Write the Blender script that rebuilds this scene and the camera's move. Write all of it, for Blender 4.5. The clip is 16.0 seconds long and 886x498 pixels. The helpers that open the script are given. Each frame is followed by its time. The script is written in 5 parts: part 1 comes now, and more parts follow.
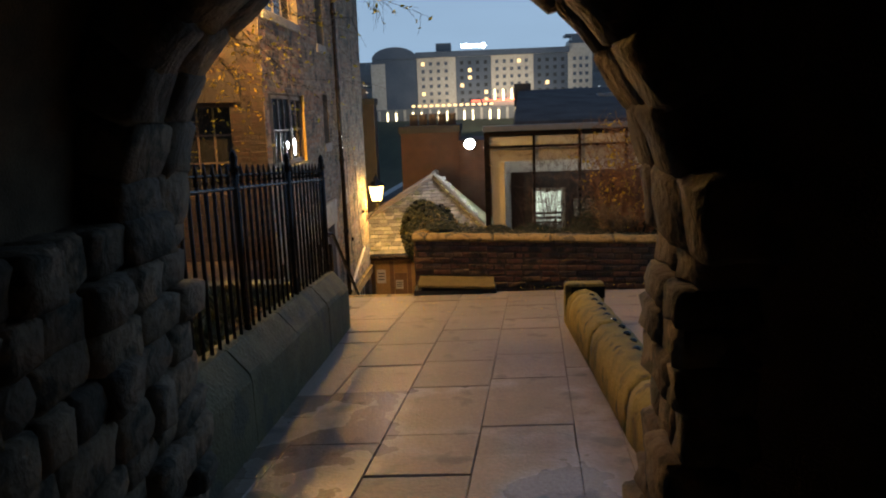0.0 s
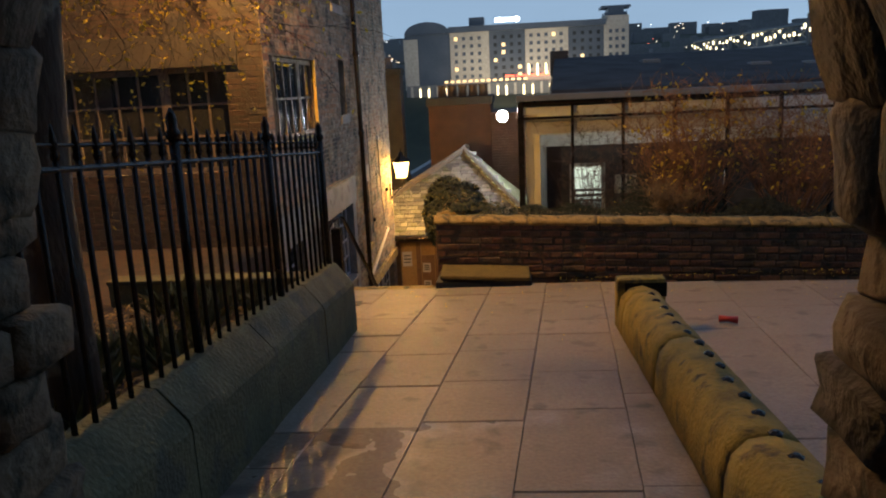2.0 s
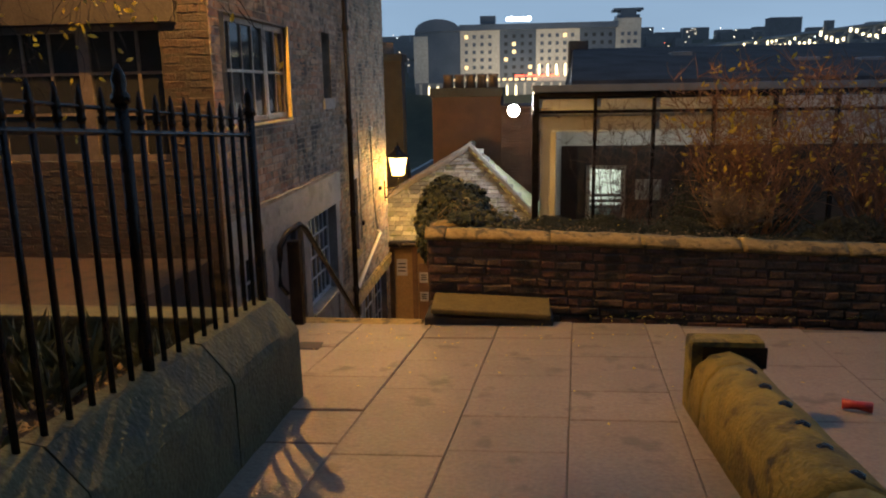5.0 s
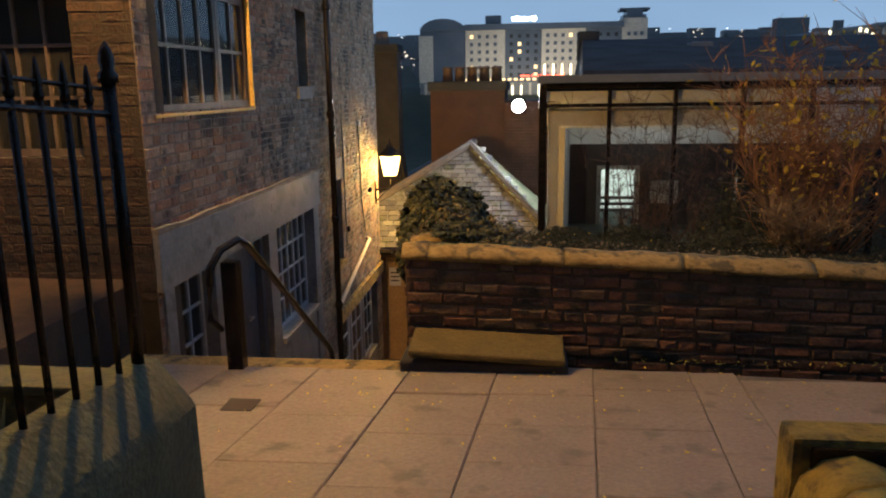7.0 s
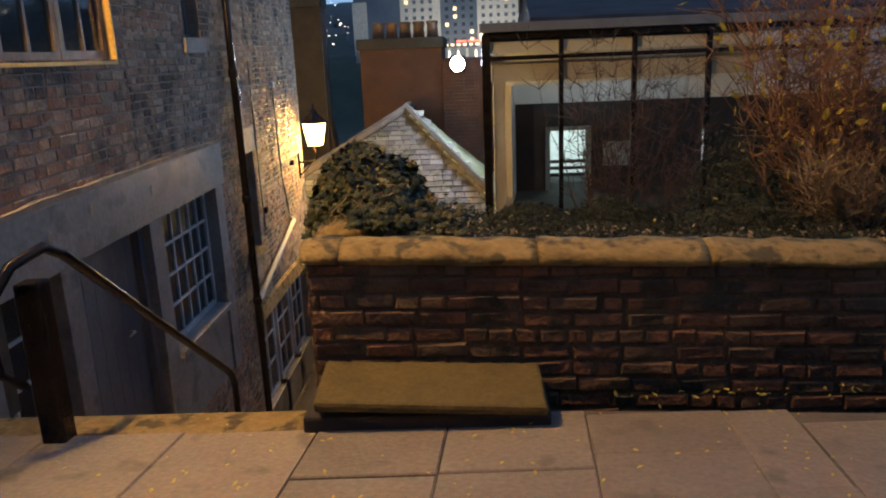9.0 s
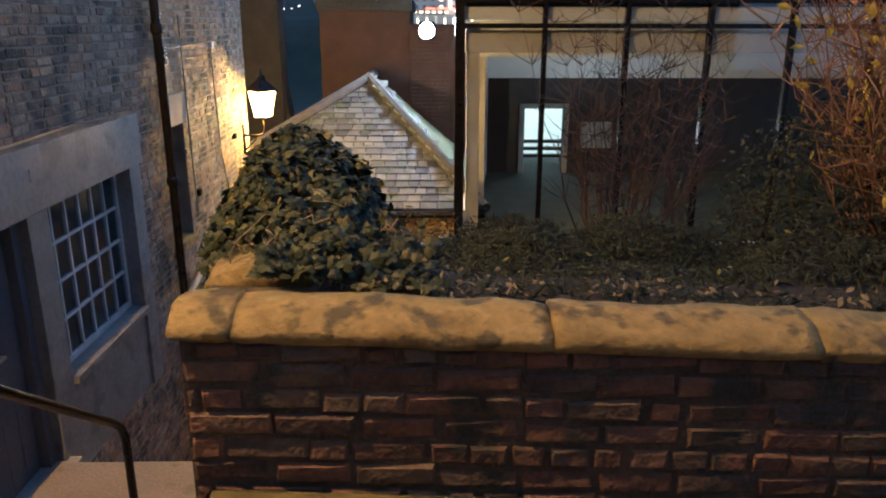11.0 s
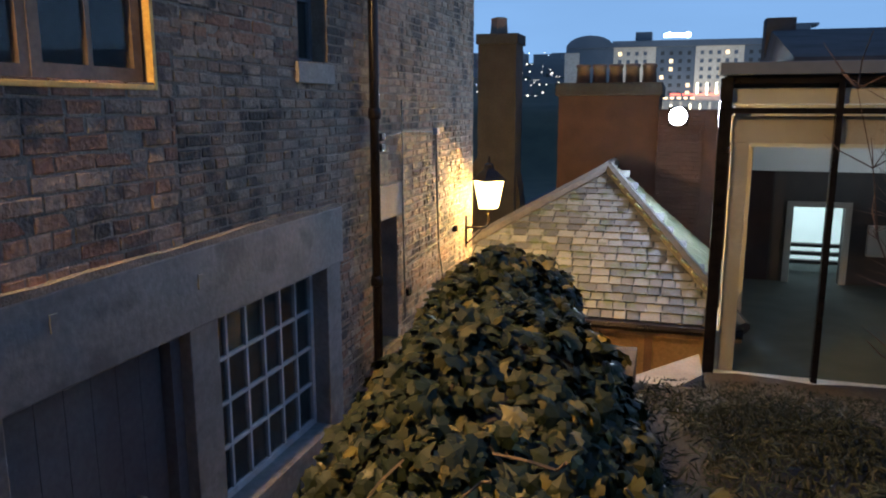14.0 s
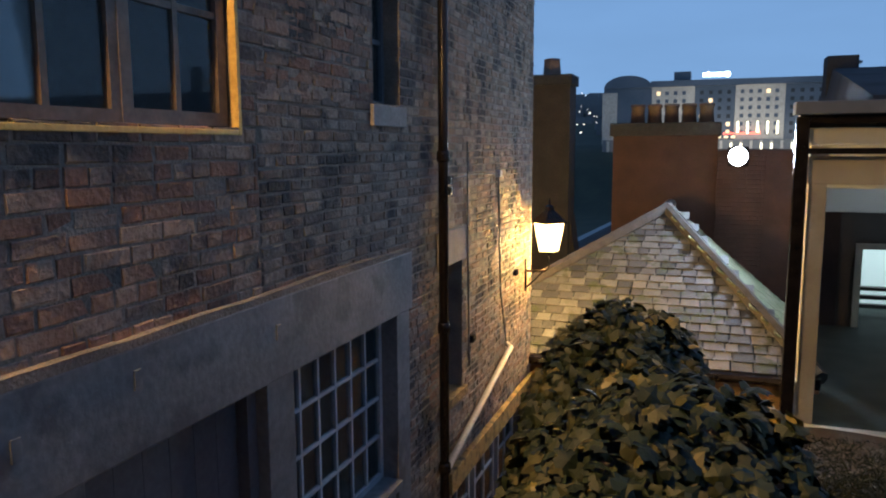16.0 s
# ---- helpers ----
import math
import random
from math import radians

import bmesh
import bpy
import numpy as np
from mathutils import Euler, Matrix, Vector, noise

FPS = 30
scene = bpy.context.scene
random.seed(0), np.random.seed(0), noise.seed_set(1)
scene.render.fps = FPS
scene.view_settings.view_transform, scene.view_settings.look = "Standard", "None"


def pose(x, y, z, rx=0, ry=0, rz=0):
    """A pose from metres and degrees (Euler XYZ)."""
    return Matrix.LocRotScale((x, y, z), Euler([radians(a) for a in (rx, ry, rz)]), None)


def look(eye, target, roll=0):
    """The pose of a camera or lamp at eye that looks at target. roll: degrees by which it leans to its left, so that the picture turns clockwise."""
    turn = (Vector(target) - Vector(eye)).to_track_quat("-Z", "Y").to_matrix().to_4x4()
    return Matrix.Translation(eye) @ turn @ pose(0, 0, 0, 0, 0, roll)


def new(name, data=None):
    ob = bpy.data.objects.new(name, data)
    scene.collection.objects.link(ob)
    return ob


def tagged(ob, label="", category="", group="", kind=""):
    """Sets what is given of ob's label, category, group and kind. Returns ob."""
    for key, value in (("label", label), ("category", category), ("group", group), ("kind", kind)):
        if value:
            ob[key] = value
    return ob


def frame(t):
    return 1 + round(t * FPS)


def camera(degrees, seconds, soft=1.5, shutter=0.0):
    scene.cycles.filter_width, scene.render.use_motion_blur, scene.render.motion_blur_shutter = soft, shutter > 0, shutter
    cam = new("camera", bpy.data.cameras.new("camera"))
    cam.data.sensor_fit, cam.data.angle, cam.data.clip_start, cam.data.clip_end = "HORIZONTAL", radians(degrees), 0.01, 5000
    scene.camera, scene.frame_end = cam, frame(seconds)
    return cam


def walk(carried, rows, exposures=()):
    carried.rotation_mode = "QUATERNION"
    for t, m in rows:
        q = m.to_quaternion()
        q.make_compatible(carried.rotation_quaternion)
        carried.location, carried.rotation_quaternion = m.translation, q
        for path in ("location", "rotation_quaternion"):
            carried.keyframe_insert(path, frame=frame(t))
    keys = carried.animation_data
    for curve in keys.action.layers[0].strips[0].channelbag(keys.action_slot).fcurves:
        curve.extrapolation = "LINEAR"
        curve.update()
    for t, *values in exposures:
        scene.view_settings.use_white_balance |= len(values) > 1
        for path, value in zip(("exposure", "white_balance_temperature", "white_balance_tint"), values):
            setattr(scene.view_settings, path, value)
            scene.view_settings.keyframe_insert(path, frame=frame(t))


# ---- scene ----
cam = camera(61.4, 16.0, soft=2.0)
PATH = [
    (0, (0.57, -5.165, 2.227), (0.468, -3.2, 1.865), -2.1),
    (0.5, (0.543, -4.87, 2.179), (0.54, -2.907, 1.797), -1.3),
    (1, (0.574, -4.518, 2.153), (0.356, -2.558, 1.823), -3.5),
    (1.5, (0.55, -4.141, 2.107), (0.441, -2.168, 1.797), -3.8),
    (2, (0.58, -3.871, 2.072), (0.387, -1.924, 1.653), -2.7),
    (2.5, (0.539, -3.495, 2.066), (0.253, -1.55, 1.701), -0.7),
    (3, (0.474, -3.197, 2.02), (0.153, -1.262, 1.628), -1.0),
    (3.5, (0.501, -2.903, 1.97), (0.092, -0.973, 1.644), -1.6),
    (4, (0.497, -2.591, 1.934), (0.178, -0.657, 1.534), -0.2),
    (4.5, (0.475, -2.262, 1.9), (0.313, -0.318, 1.46), -0.0),
    (4.7, (0.476, -2.117, 1.878), (0.291, -0.171, 1.455), -0.5),
    (6.8, (0.492, -0.615, 1.734), (0.256, 1.324, 1.305), -1.7),
    (7, (0.478, -0.493, 1.696), (0.262, 1.45, 1.274), -0.8),
    (7.5, (0.511, -0.099, 1.637), (0.289, 1.85, 1.244), -0.4),
    (8, (0.502, 0.308, 1.565), (0.318, 2.26, 1.169), -2.8),
    (8.5, (0.423, 0.656, 1.541), (0.383, 2.575, 0.98), -1.9),
    (8.7, (0.435, 0.795, 1.511), (0.358, 2.728, 1.005), -2.5),
    (10.8, (0.399, 2.115, 1.453), (0.462, 4.044, 0.926), 0.2),
    (11, (0.404, 2.244, 1.448), (0.434, 4.156, 0.863), 0.1),
    (11.5, (0.417, 2.601, 1.421), (0.172, 4.52, 0.913), -1.4),
    (12, (0.37, 2.88, 1.419), (0.024, 4.803, 0.993), -0.3),
    (12.5, (0.373, 3.097, 1.401), (-0.075, 5.0, 0.977), 0.2),
    (13, (0.462, 3.327, 1.425), (-0.142, 5.179, 0.969), -0.1),
    (13.5, (0.434, 3.466, 1.433), (-0.191, 5.312, 0.985), 0.3),
    (14, (0.261, 3.572, 1.432), (-0.313, 5.451, 1.057), -0.0),
    (14.5, (0.141, 3.624, 1.438), (-0.418, 5.505, 1.049), -0.8),
    (15, (0.051, 3.698, 1.456), (-0.622, 5.56, 1.168), -1.8),
    (15.5, (-0.02, 3.706, 1.456), (-0.697, 5.562, 1.148), -0.9),
    (16, (-0.052, 3.686, 1.45), (-0.725, 5.549, 1.179), -0.3),
]

EXPO = [(0, 0.38, 6900, 10), (4.5, 0.30, 6900, 10), (7, 0.27, 6350, 9), (8.5, 0.32, 5900, 9), (11, 0.72, 5300, 9), (12, 0.54, 5200, 9), (13, 0.5, 5250, 9), (16, 0.1, 5350, 9)]
walk(cam, [(t, look(e, g, r)) for t, e, g, r in PATH], EXPO)

# ---- world and lamps ----
world = bpy.data.worlds.new("dusk_sky")
scene.world = world
world.use_nodes = True
wn, wl = world.node_tree.nodes, world.node_tree.links
wn.clear()
w_out, w_bg = wn.new("ShaderNodeOutputWorld"), wn.new("ShaderNodeBackground")
w_co, w_sep, w_ramp = wn.new("ShaderNodeTexCoord"), wn.new("ShaderNodeSeparateXYZ"), wn.new("ShaderNodeValToRGB")
w_map, w_noise, w_mix = wn.new("ShaderNodeMapping"), wn.new("ShaderNodeTexNoise"), wn.new("ShaderNodeMix")
w_ramp.color_ramp.elements[0].color = (0.245, 0.375, 0.545, 1)
w_ramp.color_ramp.elements[1].position, w_ramp.color_ramp.elements[1].color = 0.6, (0.10, 0.172, 0.31, 1)
w_map.inputs["Scale"].default_value = (1.0, 1.0, 4.0)
w_noise.inputs["Scale"].default_value, w_noise.inputs["Detail"].default_value = 2.2, 4
w_mix.data_type, w_mix.blend_type = "RGBA", "MULTIPLY"
w_mix.inputs["Factor"].default_value = 0.35
wl.new(w_co.outputs["Generated"], w_sep.inputs[0])
wl.new(w_sep.outputs["Z"], w_ramp.inputs[0])
wl.new(w_co.outputs["Generated"], w_map.inputs["Vector"])
wl.new(w_map.outputs[0], w_noise.inputs["Vector"])
wl.new(w_ramp.outputs[0], w_mix.inputs["A"])
wl.new(w_noise.outputs["Fac"], w_mix.inputs["B"])
wl.new(w_mix.outputs["Result"], w_bg.inputs["Color"])
wl.new(w_bg.outputs[0], w_out.inputs[0])
w_bg.inputs["Strength"].default_value = 1.25


def lamp(name, kind, energy, colour, where, size=0.1, aim=None):
    data = bpy.data.lights.new(name, kind)
    data.energy, data.color = energy, colour
    ob = new(name, data)
    if kind == "AREA":
        data.size = size
    else:
        data.shadow_soft_size = size
    ob.matrix_basis = look(where, aim) if aim else Matrix.Translation(where)
    return ob


SODIUM, WARM, COOL = (1.0, 0.53, 0.16), (1.0, 0.52, 0.11), (0.86, 0.93, 1.0)
lamp("sodium_light", "POINT", 850, SODIUM, (-2.02, 3.75, 4.45), 0.02)
lamp("lantern_light", "POINT", 460, WARM, (-1.90, 12.6, 0.36), 0.07)
flood = lamp("flood_light", "SPOT", 300, COOL, (0.30, 16.4, 1.45), 0.15, (0.2, 10.0, -2.5))
flood.data.spot_size, flood.data.spot_blend = radians(150), 0.6
lamp("hotel_floodlight", "AREA", 30000, (1.0, 0.88, 0.7), (5, 335, -6), 60, (3, 352, 18))
lamp("door_light", "AREA", 14, (0.95, 1.0, 0.92), (2.7, 18.2, 0.05), 0.8, (2.7, 18.2, -2))
# Unseen fill lamp added inside the hall to brighten its ceiling.
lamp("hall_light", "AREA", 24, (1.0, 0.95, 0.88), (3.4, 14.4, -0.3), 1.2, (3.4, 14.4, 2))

# ---- materials ----


def mat(name, colours, rough=0.8, scale=3.0, fine=60.0, bump=0.3, metal=0.0, vary=0.0, spots=None, spec=0.5, stretch=(1, 1, 1), wet=0.0):
    """Colours blended by large noise, darkened by fine grain; vary: shift from piece to piece; spots: (colour, amount, scale)."""
    m = bpy.data.materials.new(name)
    m.use_nodes = True
    n, l = m.node_tree.nodes, m.node_tree.links
    b = n["Principled BSDF"]
    b.inputs["Roughness"].default_value, b.inputs["Metallic"].default_value = rough, metal
    b.inputs["Specular IOR Level"].default_value = spec
    co, mp = n.new("ShaderNodeTexCoord"), n.new("ShaderNodeMapping")
    geo, info = n.new("ShaderNodeNewGeometry"), n.new("ShaderNodeObjectInfo")
    mp.inputs["Scale"].default_value = stretch
    l.new(geo.outputs["Position"], mp.inputs["Vector"])
    big, small, ramp = n.new("ShaderNodeTexNoise"), n.new("ShaderNodeTexNoise"), n.new("ShaderNodeValToRGB")
    big.inputs["Scale"].default_value, big.inputs["Detail"].default_value = scale, 5
    small.inputs["Scale"].default_value, small.inputs["Detail"].default_value = fine, 3
    l.new(mp.outputs[0], big.inputs["Vector"])
    l.new(mp.outputs[0], small.inputs["Vector"])
    e = ramp.color_ramp.elements
    while len(e) < len(colours):
        e.new(0.5)
    for i, c in enumerate(colours):
        e[i].position, e[i].color = (0.3 + 0.4 * i / max(1, len(colours) - 1)) if not vary else 0.08 + 0.84 * i / max(1, len(colours) - 1), (*c, 1)
    if vary:
        add, add2, fr = n.new("ShaderNodeMath"), n.new("ShaderNodeMath"), n.new("ShaderNodeMath")
        mixn = n.new("ShaderNodeMix")
        fr.operation = "FRACT"
        l.new(geo.outputs["Random Per Island"], add.inputs[0])
        l.new(info.outputs["Random"], add.inputs[1])
        l.new(add.outputs[0], fr.inputs[0])
        mixn.inputs["Factor"].default_value = vary
        l.new(big.outputs["Fac"], mixn.inputs["A"])
        l.new(fr.outputs[0], mixn.inputs["B"])
        l.new(mixn.outputs["Result"], ramp.inputs[0])
    else:
        l.new(big.outputs["Fac"], ramp.inputs[0])
    col = ramp.outputs[0]
    grain = n.new("ShaderNodeMix")
    grain.data_type, grain.blend_type = "RGBA", "OVERLAY"
    grain.inputs["Factor"].default_value = 0.35
    l.new(col, grain.inputs["A"])
    l.new(small.outputs["Fac"], grain.inputs["B"])
    col = grain.outputs["Result"]
    if spots:
        sn, sr, sm = n.new("ShaderNodeTexNoise"), n.new("ShaderNodeValToRGB"), n.new("ShaderNodeMix")
        sn.inputs["Scale"].default_value, sn.inputs["Detail"].default_value = spots[2], 6
        l.new(geo.outputs["Position"], sn.inputs["Vector"])
        sr.color_ramp.elements[0].position, sr.color_ramp.elements[1].position = 0.68 - 0.3 * spots[1], 0.78 - 0.3 * spots[1]
        l.new(sn.outputs["Fac"], sr.inputs[0])
        sm.data_type = "RGBA"
        l.new(sr.outputs[0], sm.inputs["Factor"])
        l.new(col, sm.inputs["A"])
        sm.inputs["B"].default_value = (*spots[0], 1)
        col = sm.outputs["Result"]
    l.new(col, b.inputs["Base Color"])
    if wet:
        pn, pr = n.new("ShaderNodeTexNoise"), n.new("ShaderNodeMapRange")
        pn.inputs["Scale"].default_value, pn.inputs["Detail"].default_value = wet, 4
        pr.inputs["From Min"].default_value, pr.inputs["From Max"].default_value = 0.44, 0.58
        pr.inputs["To Min"].default_value, pr.inputs["To Max"].default_value = 0.16, rough
        l.new(geo.outputs["Position"], pn.inputs["Vector"])
        l.new(pn.outputs["Fac"], pr.inputs["Value"])
        l.new(pr.outputs[0], b.inputs["Roughness"])
    bp = n.new("ShaderNodeBump")
    bp.inputs["Strength"].default_value, bp.inputs["Distance"].default_value = bump, 0.012
    l.new(small.outputs["Fac"], bp.inputs["Height"])
    l.new(bp.outputs[0], b.inputs["Normal"])
    return m


def thin(m, share=0.5):
    """Lets light through a leaf material."""
    n, l = m.node_tree.nodes, m.node_tree.links
    b, out = n["Principled BSDF"], n["Material Output"]
    tr, mx = n.new("ShaderNodeBsdfTranslucent"), n.new("ShaderNodeMixShader")
    l.new(b.inputs["Base Color"].links[0].from_socket, tr.inputs["Color"])
    mx.inputs[0].default_value = share
    l.new(b.outputs[0], mx.inputs[1])
    l.new(tr.outputs[0], mx.inputs[2])
    l.new(mx.outputs[0], out.inputs[0])
    return m


def glow(name, colour, strength):
    m = bpy.data.materials.new(name)
    m.use_nodes = True
    b = m.node_tree.nodes["Principled BSDF"]
    b.inputs["Base Color"].default_value = (*colour, 1)
    b.inputs["Emission Color"].default_value, b.inputs["Emission Strength"].default_value = (*colour, 1), strength
    return m


def glass(name, colour=(1, 1, 1), rough=0.02, dirt=0.0):
    m = bpy.data.materials.new(name)
    m.use_nodes = True
    n, l = m.node_tree.nodes, m.node_tree.links
    n.clear()
    out, mx, tr, gl, fr = (n.new("ShaderNode" + k) for k in ("OutputMaterial", "MixShader", "BsdfTransparent", "BsdfGlossy", "Fresnel"))
    tr.inputs["Color"].default_value = (*colour, 1)
    gl.inputs["Roughness"].default_value = rough
    fr.inputs["IOR"].default_value = 1.5
    l.new(fr.outputs[0], mx.inputs[0])
    l.new(tr.outputs[0], mx.inputs[1])
    l.new(gl.outputs[0], mx.inputs[2])
    dust, film, dn, dr = (n.new("ShaderNode" + k) for k in ("BsdfDiffuse", "MixShader", "TexNoise", "MapRange"))
    dust.inputs["Color"].default_value = (0.5, 0.5, 0.48, 1)
    dn.inputs["Scale"].default_value, dn.inputs["Detail"].default_value = 6.0, 5
    dr.inputs["To Min"].default_value, dr.inputs["To Max"].default_value = 0.0, dirt * 2
    l.new(dn.outputs["Fac"], dr.inputs["Value"])
    l.new(dr.outputs[0], film.inputs[0])
    l.new(mx.outputs[0], film.inputs[1])
    l.new(dust.outputs[0], film.inputs[2])
    l.new(film.outputs[0], out.inputs[0])
    return m


M_FACADE = mat("old_brown_brick", [(0.09, 0.072, 0.058), (0.17, 0.125, 0.092), (0.23, 0.15, 0.10), (0.30, 0.245, 0.185), (0.13, 0.108, 0.088), (0.24, 0.20, 0.155)], 0.9, 7.0, 38, 1.0, vary=0.5, spots=((0.055, 0.05, 0.043), 0.5, 3.4))
M_WARMBRICK = mat("weathered_red_brick", [(0.085, 0.058, 0.044), (0.20, 0.105, 0.066), (0.28, 0.15, 0.09), (0.33, 0.24, 0.17), (0.14, 0.10, 0.078), (0.25, 0.13, 0.085)], 0.9, 7.0, 38, 1.0, vary=0.5, spots=((0.06, 0.05, 0.042), 0.5, 3.0))
M_RED = mat("red_brick", [(0.04, 0.025, 0.017), (0.10, 0.048, 0.027), (0.16, 0.074, 0.04), (0.12, 0.08, 0.045), (0.062, 0.036, 0.024), (0.135, 0.058, 0.034)], 0.85, 6.0, 40, 1.0, vary=0.55, spots=((0.04, 0.034, 0.02), 0.5, 4.5))
# Gable brick: the lamplight's fall-off is put into its darker colour.
M_GABLE = mat("dimmed_red_brick", [(0.02, 0.015, 0.012), (0.05, 0.031, 0.021), (0.075, 0.043, 0.027), (0.06, 0.044, 0.032), (0.035, 0.026, 0.02)], 0.88, 2.0, 45, 0.9, vary=0.6, spots=((0.045, 0.036, 0.03), 0.4, 3.0))
M_MORTAR = mat("old_mortar", [(0.13, 0.11, 0.088), (0.26, 0.22, 0.172)], 0.95, 4, 60, 0.8)
M_WALLMORTAR = mat("earthy_mortar", [(0.045, 0.033, 0.022), (0.10, 0.072, 0.044)], 0.95, 5, 50, 1.0)
# Gable mortar and lintel, dimmed in colour like the gable brick.
M_GABLEMORTAR = mat("dimmed_mortar", [(0.03, 0.024, 0.017), (0.065, 0.05, 0.034)], 0.95, 6, 60, 0.6)
M_DIMLINTEL = mat("dimmed_lintel", [(0.04, 0.032, 0.025), (0.075, 0.058, 0.042)], 0.85, 3, 40, 0.4)
M_DARKMORTAR = mat("sooty_mortar", [(0.075, 0.058, 0.037), (0.145, 0.11, 0.068)], 0.95, 6, 90, 0.6)
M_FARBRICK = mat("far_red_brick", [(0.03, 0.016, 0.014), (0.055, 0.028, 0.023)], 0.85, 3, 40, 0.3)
M_SLAB = mat("sandstone_paving", [(0.15, 0.122, 0.096), (0.22, 0.178, 0.14), (0.27, 0.215, 0.17)], 0.6, 2.4, 45, 0.4, vary=0.3, spots=((0.14, 0.113, 0.09), 0.3, 5.0))
M_WETSLAB = mat("wet_sandstone_paving", [(0.13, 0.107, 0.085), (0.20, 0.162, 0.128), (0.24, 0.195, 0.155)], 0.6, 2.4, 45, 0.25, vary=0.3, spots=((0.11, 0.088, 0.07), 0.4, 4.0), wet=1.7)
M_JOINT = mat("dirt_joint", [(0.10, 0.083, 0.066), (0.17, 0.14, 0.11)], 0.95, 5, 60, 0.5)
M_COPING = mat("yellow_sandstone", [(0.15, 0.10, 0.032), (0.27, 0.188, 0.066), (0.19, 0.13, 0.042)], 0.9, 6, 34, 1.2, spots=((0.075, 0.06, 0.028), 0.5, 9.0))
M_MOSSY = mat("mossy_stone", [(0.10, 0.08, 0.014), (0.20, 0.15, 0.024), (0.07, 0.06, 0.015)], 0.85, 3.5, 45, 0.9, spots=((0.04, 0.036, 0.016), 0.3, 7.0))
M_BLOCK = mat("damp_sandstone", [(0.075, 0.058, 0.016), (0.115, 0.086, 0.026), (0.058, 0.048, 0.016)], 0.9, 3.5, 45, 0.6)
M_PLINTH = mat("dark_algae_stone", [(0.055, 0.06, 0.032), (0.105, 0.105, 0.055)], 0.85, 4.5, 40, 0.9, spots=((0.05, 0.06, 0.045), 0.4, 4.0))
M_RUBBLE = mat("rough_sandstone", [(0.075, 0.058, 0.04), (0.15, 0.115, 0.075), (0.05, 0.044, 0.034), (0.11, 0.09, 0.06)], 0.92, 7.0, 22, 1.6, vary=0.4, spots=((0.03, 0.03, 0.02), 0.5, 8.0))
M_IRON = mat("black_painted_iron", [(0.006, 0.0055, 0.005), (0.018, 0.014, 0.011)], 0.22, 8, 60, 0.35, spec=0.25)
M_GREYPAINT = mat("grey_painted_timber", [(0.15, 0.15, 0.148), (0.215, 0.213, 0.208)], 0.6, 3.0, 24, 0.25, spots=((0.11, 0.11, 0.112), 0.42, 4.0))
M_DOORPAINT = mat("slate_blue_paint", [(0.085, 0.095, 0.108), (0.12, 0.13, 0.145)], 0.5, 2.0, 30, 0.1)
M_SASH = mat("pale_sash_paint", [(0.34, 0.36, 0.38), (0.48, 0.50, 0.52)], 0.5, 6, 50, 0.1)
M_BROWNSASH = mat("brown_sash_timber", [(0.09, 0.068, 0.05), (0.16, 0.12, 0.09)], 0.55, 8, 40, 0.15)
M_STONE = mat("grey_lintel_stone", [(0.22, 0.20, 0.18), (0.32, 0.29, 0.25)], 0.85, 3, 40, 0.4)
M_SLATE = mat("stone_slate", [(0.018, 0.018, 0.017), (0.05, 0.051, 0.048), (0.085, 0.085, 0.076), (0.15, 0.147, 0.132), (0.06, 0.06, 0.05)], 0.6, 5.0, 40, 1.0, vary=0.68, spots=((0.05, 0.062, 0.022), 0.42, 4.0))
M_MOSSLATE = mat("mossy_slate", [(0.13, 0.15, 0.08), (0.20, 0.22, 0.14), (0.10, 0.14, 0.05)], 0.85, 3.5, 40, 0.6, vary=0.5)
M_LEAD = mat("ridge_stone", [(0.045, 0.041, 0.035), (0.08, 0.072, 0.06)], 0.85, 6, 30, 0.9)
M_DARKROOF = mat("dark_slate_roof", [(0.03, 0.033, 0.036), (0.055, 0.06, 0.065)], 0.95, 1.5, 20, 0.3, spec=0.15)
# Near-black brick colour that stands in for shade, not soot.
M_DARKBRICK = mat("shade_black_brick", [(0.022, 0.021, 0.021), (0.04, 0.037, 0.036)], 0.9, 3, 30, 0.5)
M_ORANGE = mat("lamplit_ochre_render", [(0.42, 0.26, 0.10), (0.52, 0.34, 0.14)], 0.85, 2, 30, 0.2)
M_WOOD = mat("varnished_timber", [(0.20, 0.11, 0.05), (0.30, 0.17, 0.08)], 0.5, 5, 40, 0.15, stretch=(1, 8, 1))
M_WHITE = mat("white_paint", [(0.66, 0.65, 0.62), (0.76, 0.75, 0.72)], 0.6, 2, 40, 0.05)
M_CREAM = mat("cream_render", [(0.44, 0.39, 0.32), (0.54, 0.48, 0.40)], 0.7, 2, 40, 0.1)
M_PANEL = mat("dark_brown_panel", [(0.032, 0.026, 0.021), (0.055, 0.04, 0.032)], 0.5, 3, 40, 0.1)
M_CARPET = mat("dark_green_carpet", [(0.03, 0.04, 0.036), (0.05, 0.062, 0.055)], 0.95, 3, 60, 0.3)
M_SOIL = mat("leaf_littered_soil", [(0.016, 0.013, 0.009), (0.04, 0.028, 0.017)], 0.95, 6, 40, 0.9)
# Path colour taken far down to stand for the shade over the yard.
M_PATH = mat("shaded_dust_path", [(0.024, 0.016, 0.011), (0.046, 0.028, 0.017), (0.017, 0.013, 0.01)], 0.9, 4, 50, 0.4)
M_IVY = mat("ivy_leaf", [(0.006, 0.011, 0.004), (0.012, 0.019, 0.006), (0.019, 0.027, 0.007), (0.028, 0.033, 0.009), (0.07, 0.06, 0.013)], 0.55, 9, 60, 0.3, vary=0.8, spec=0.3)
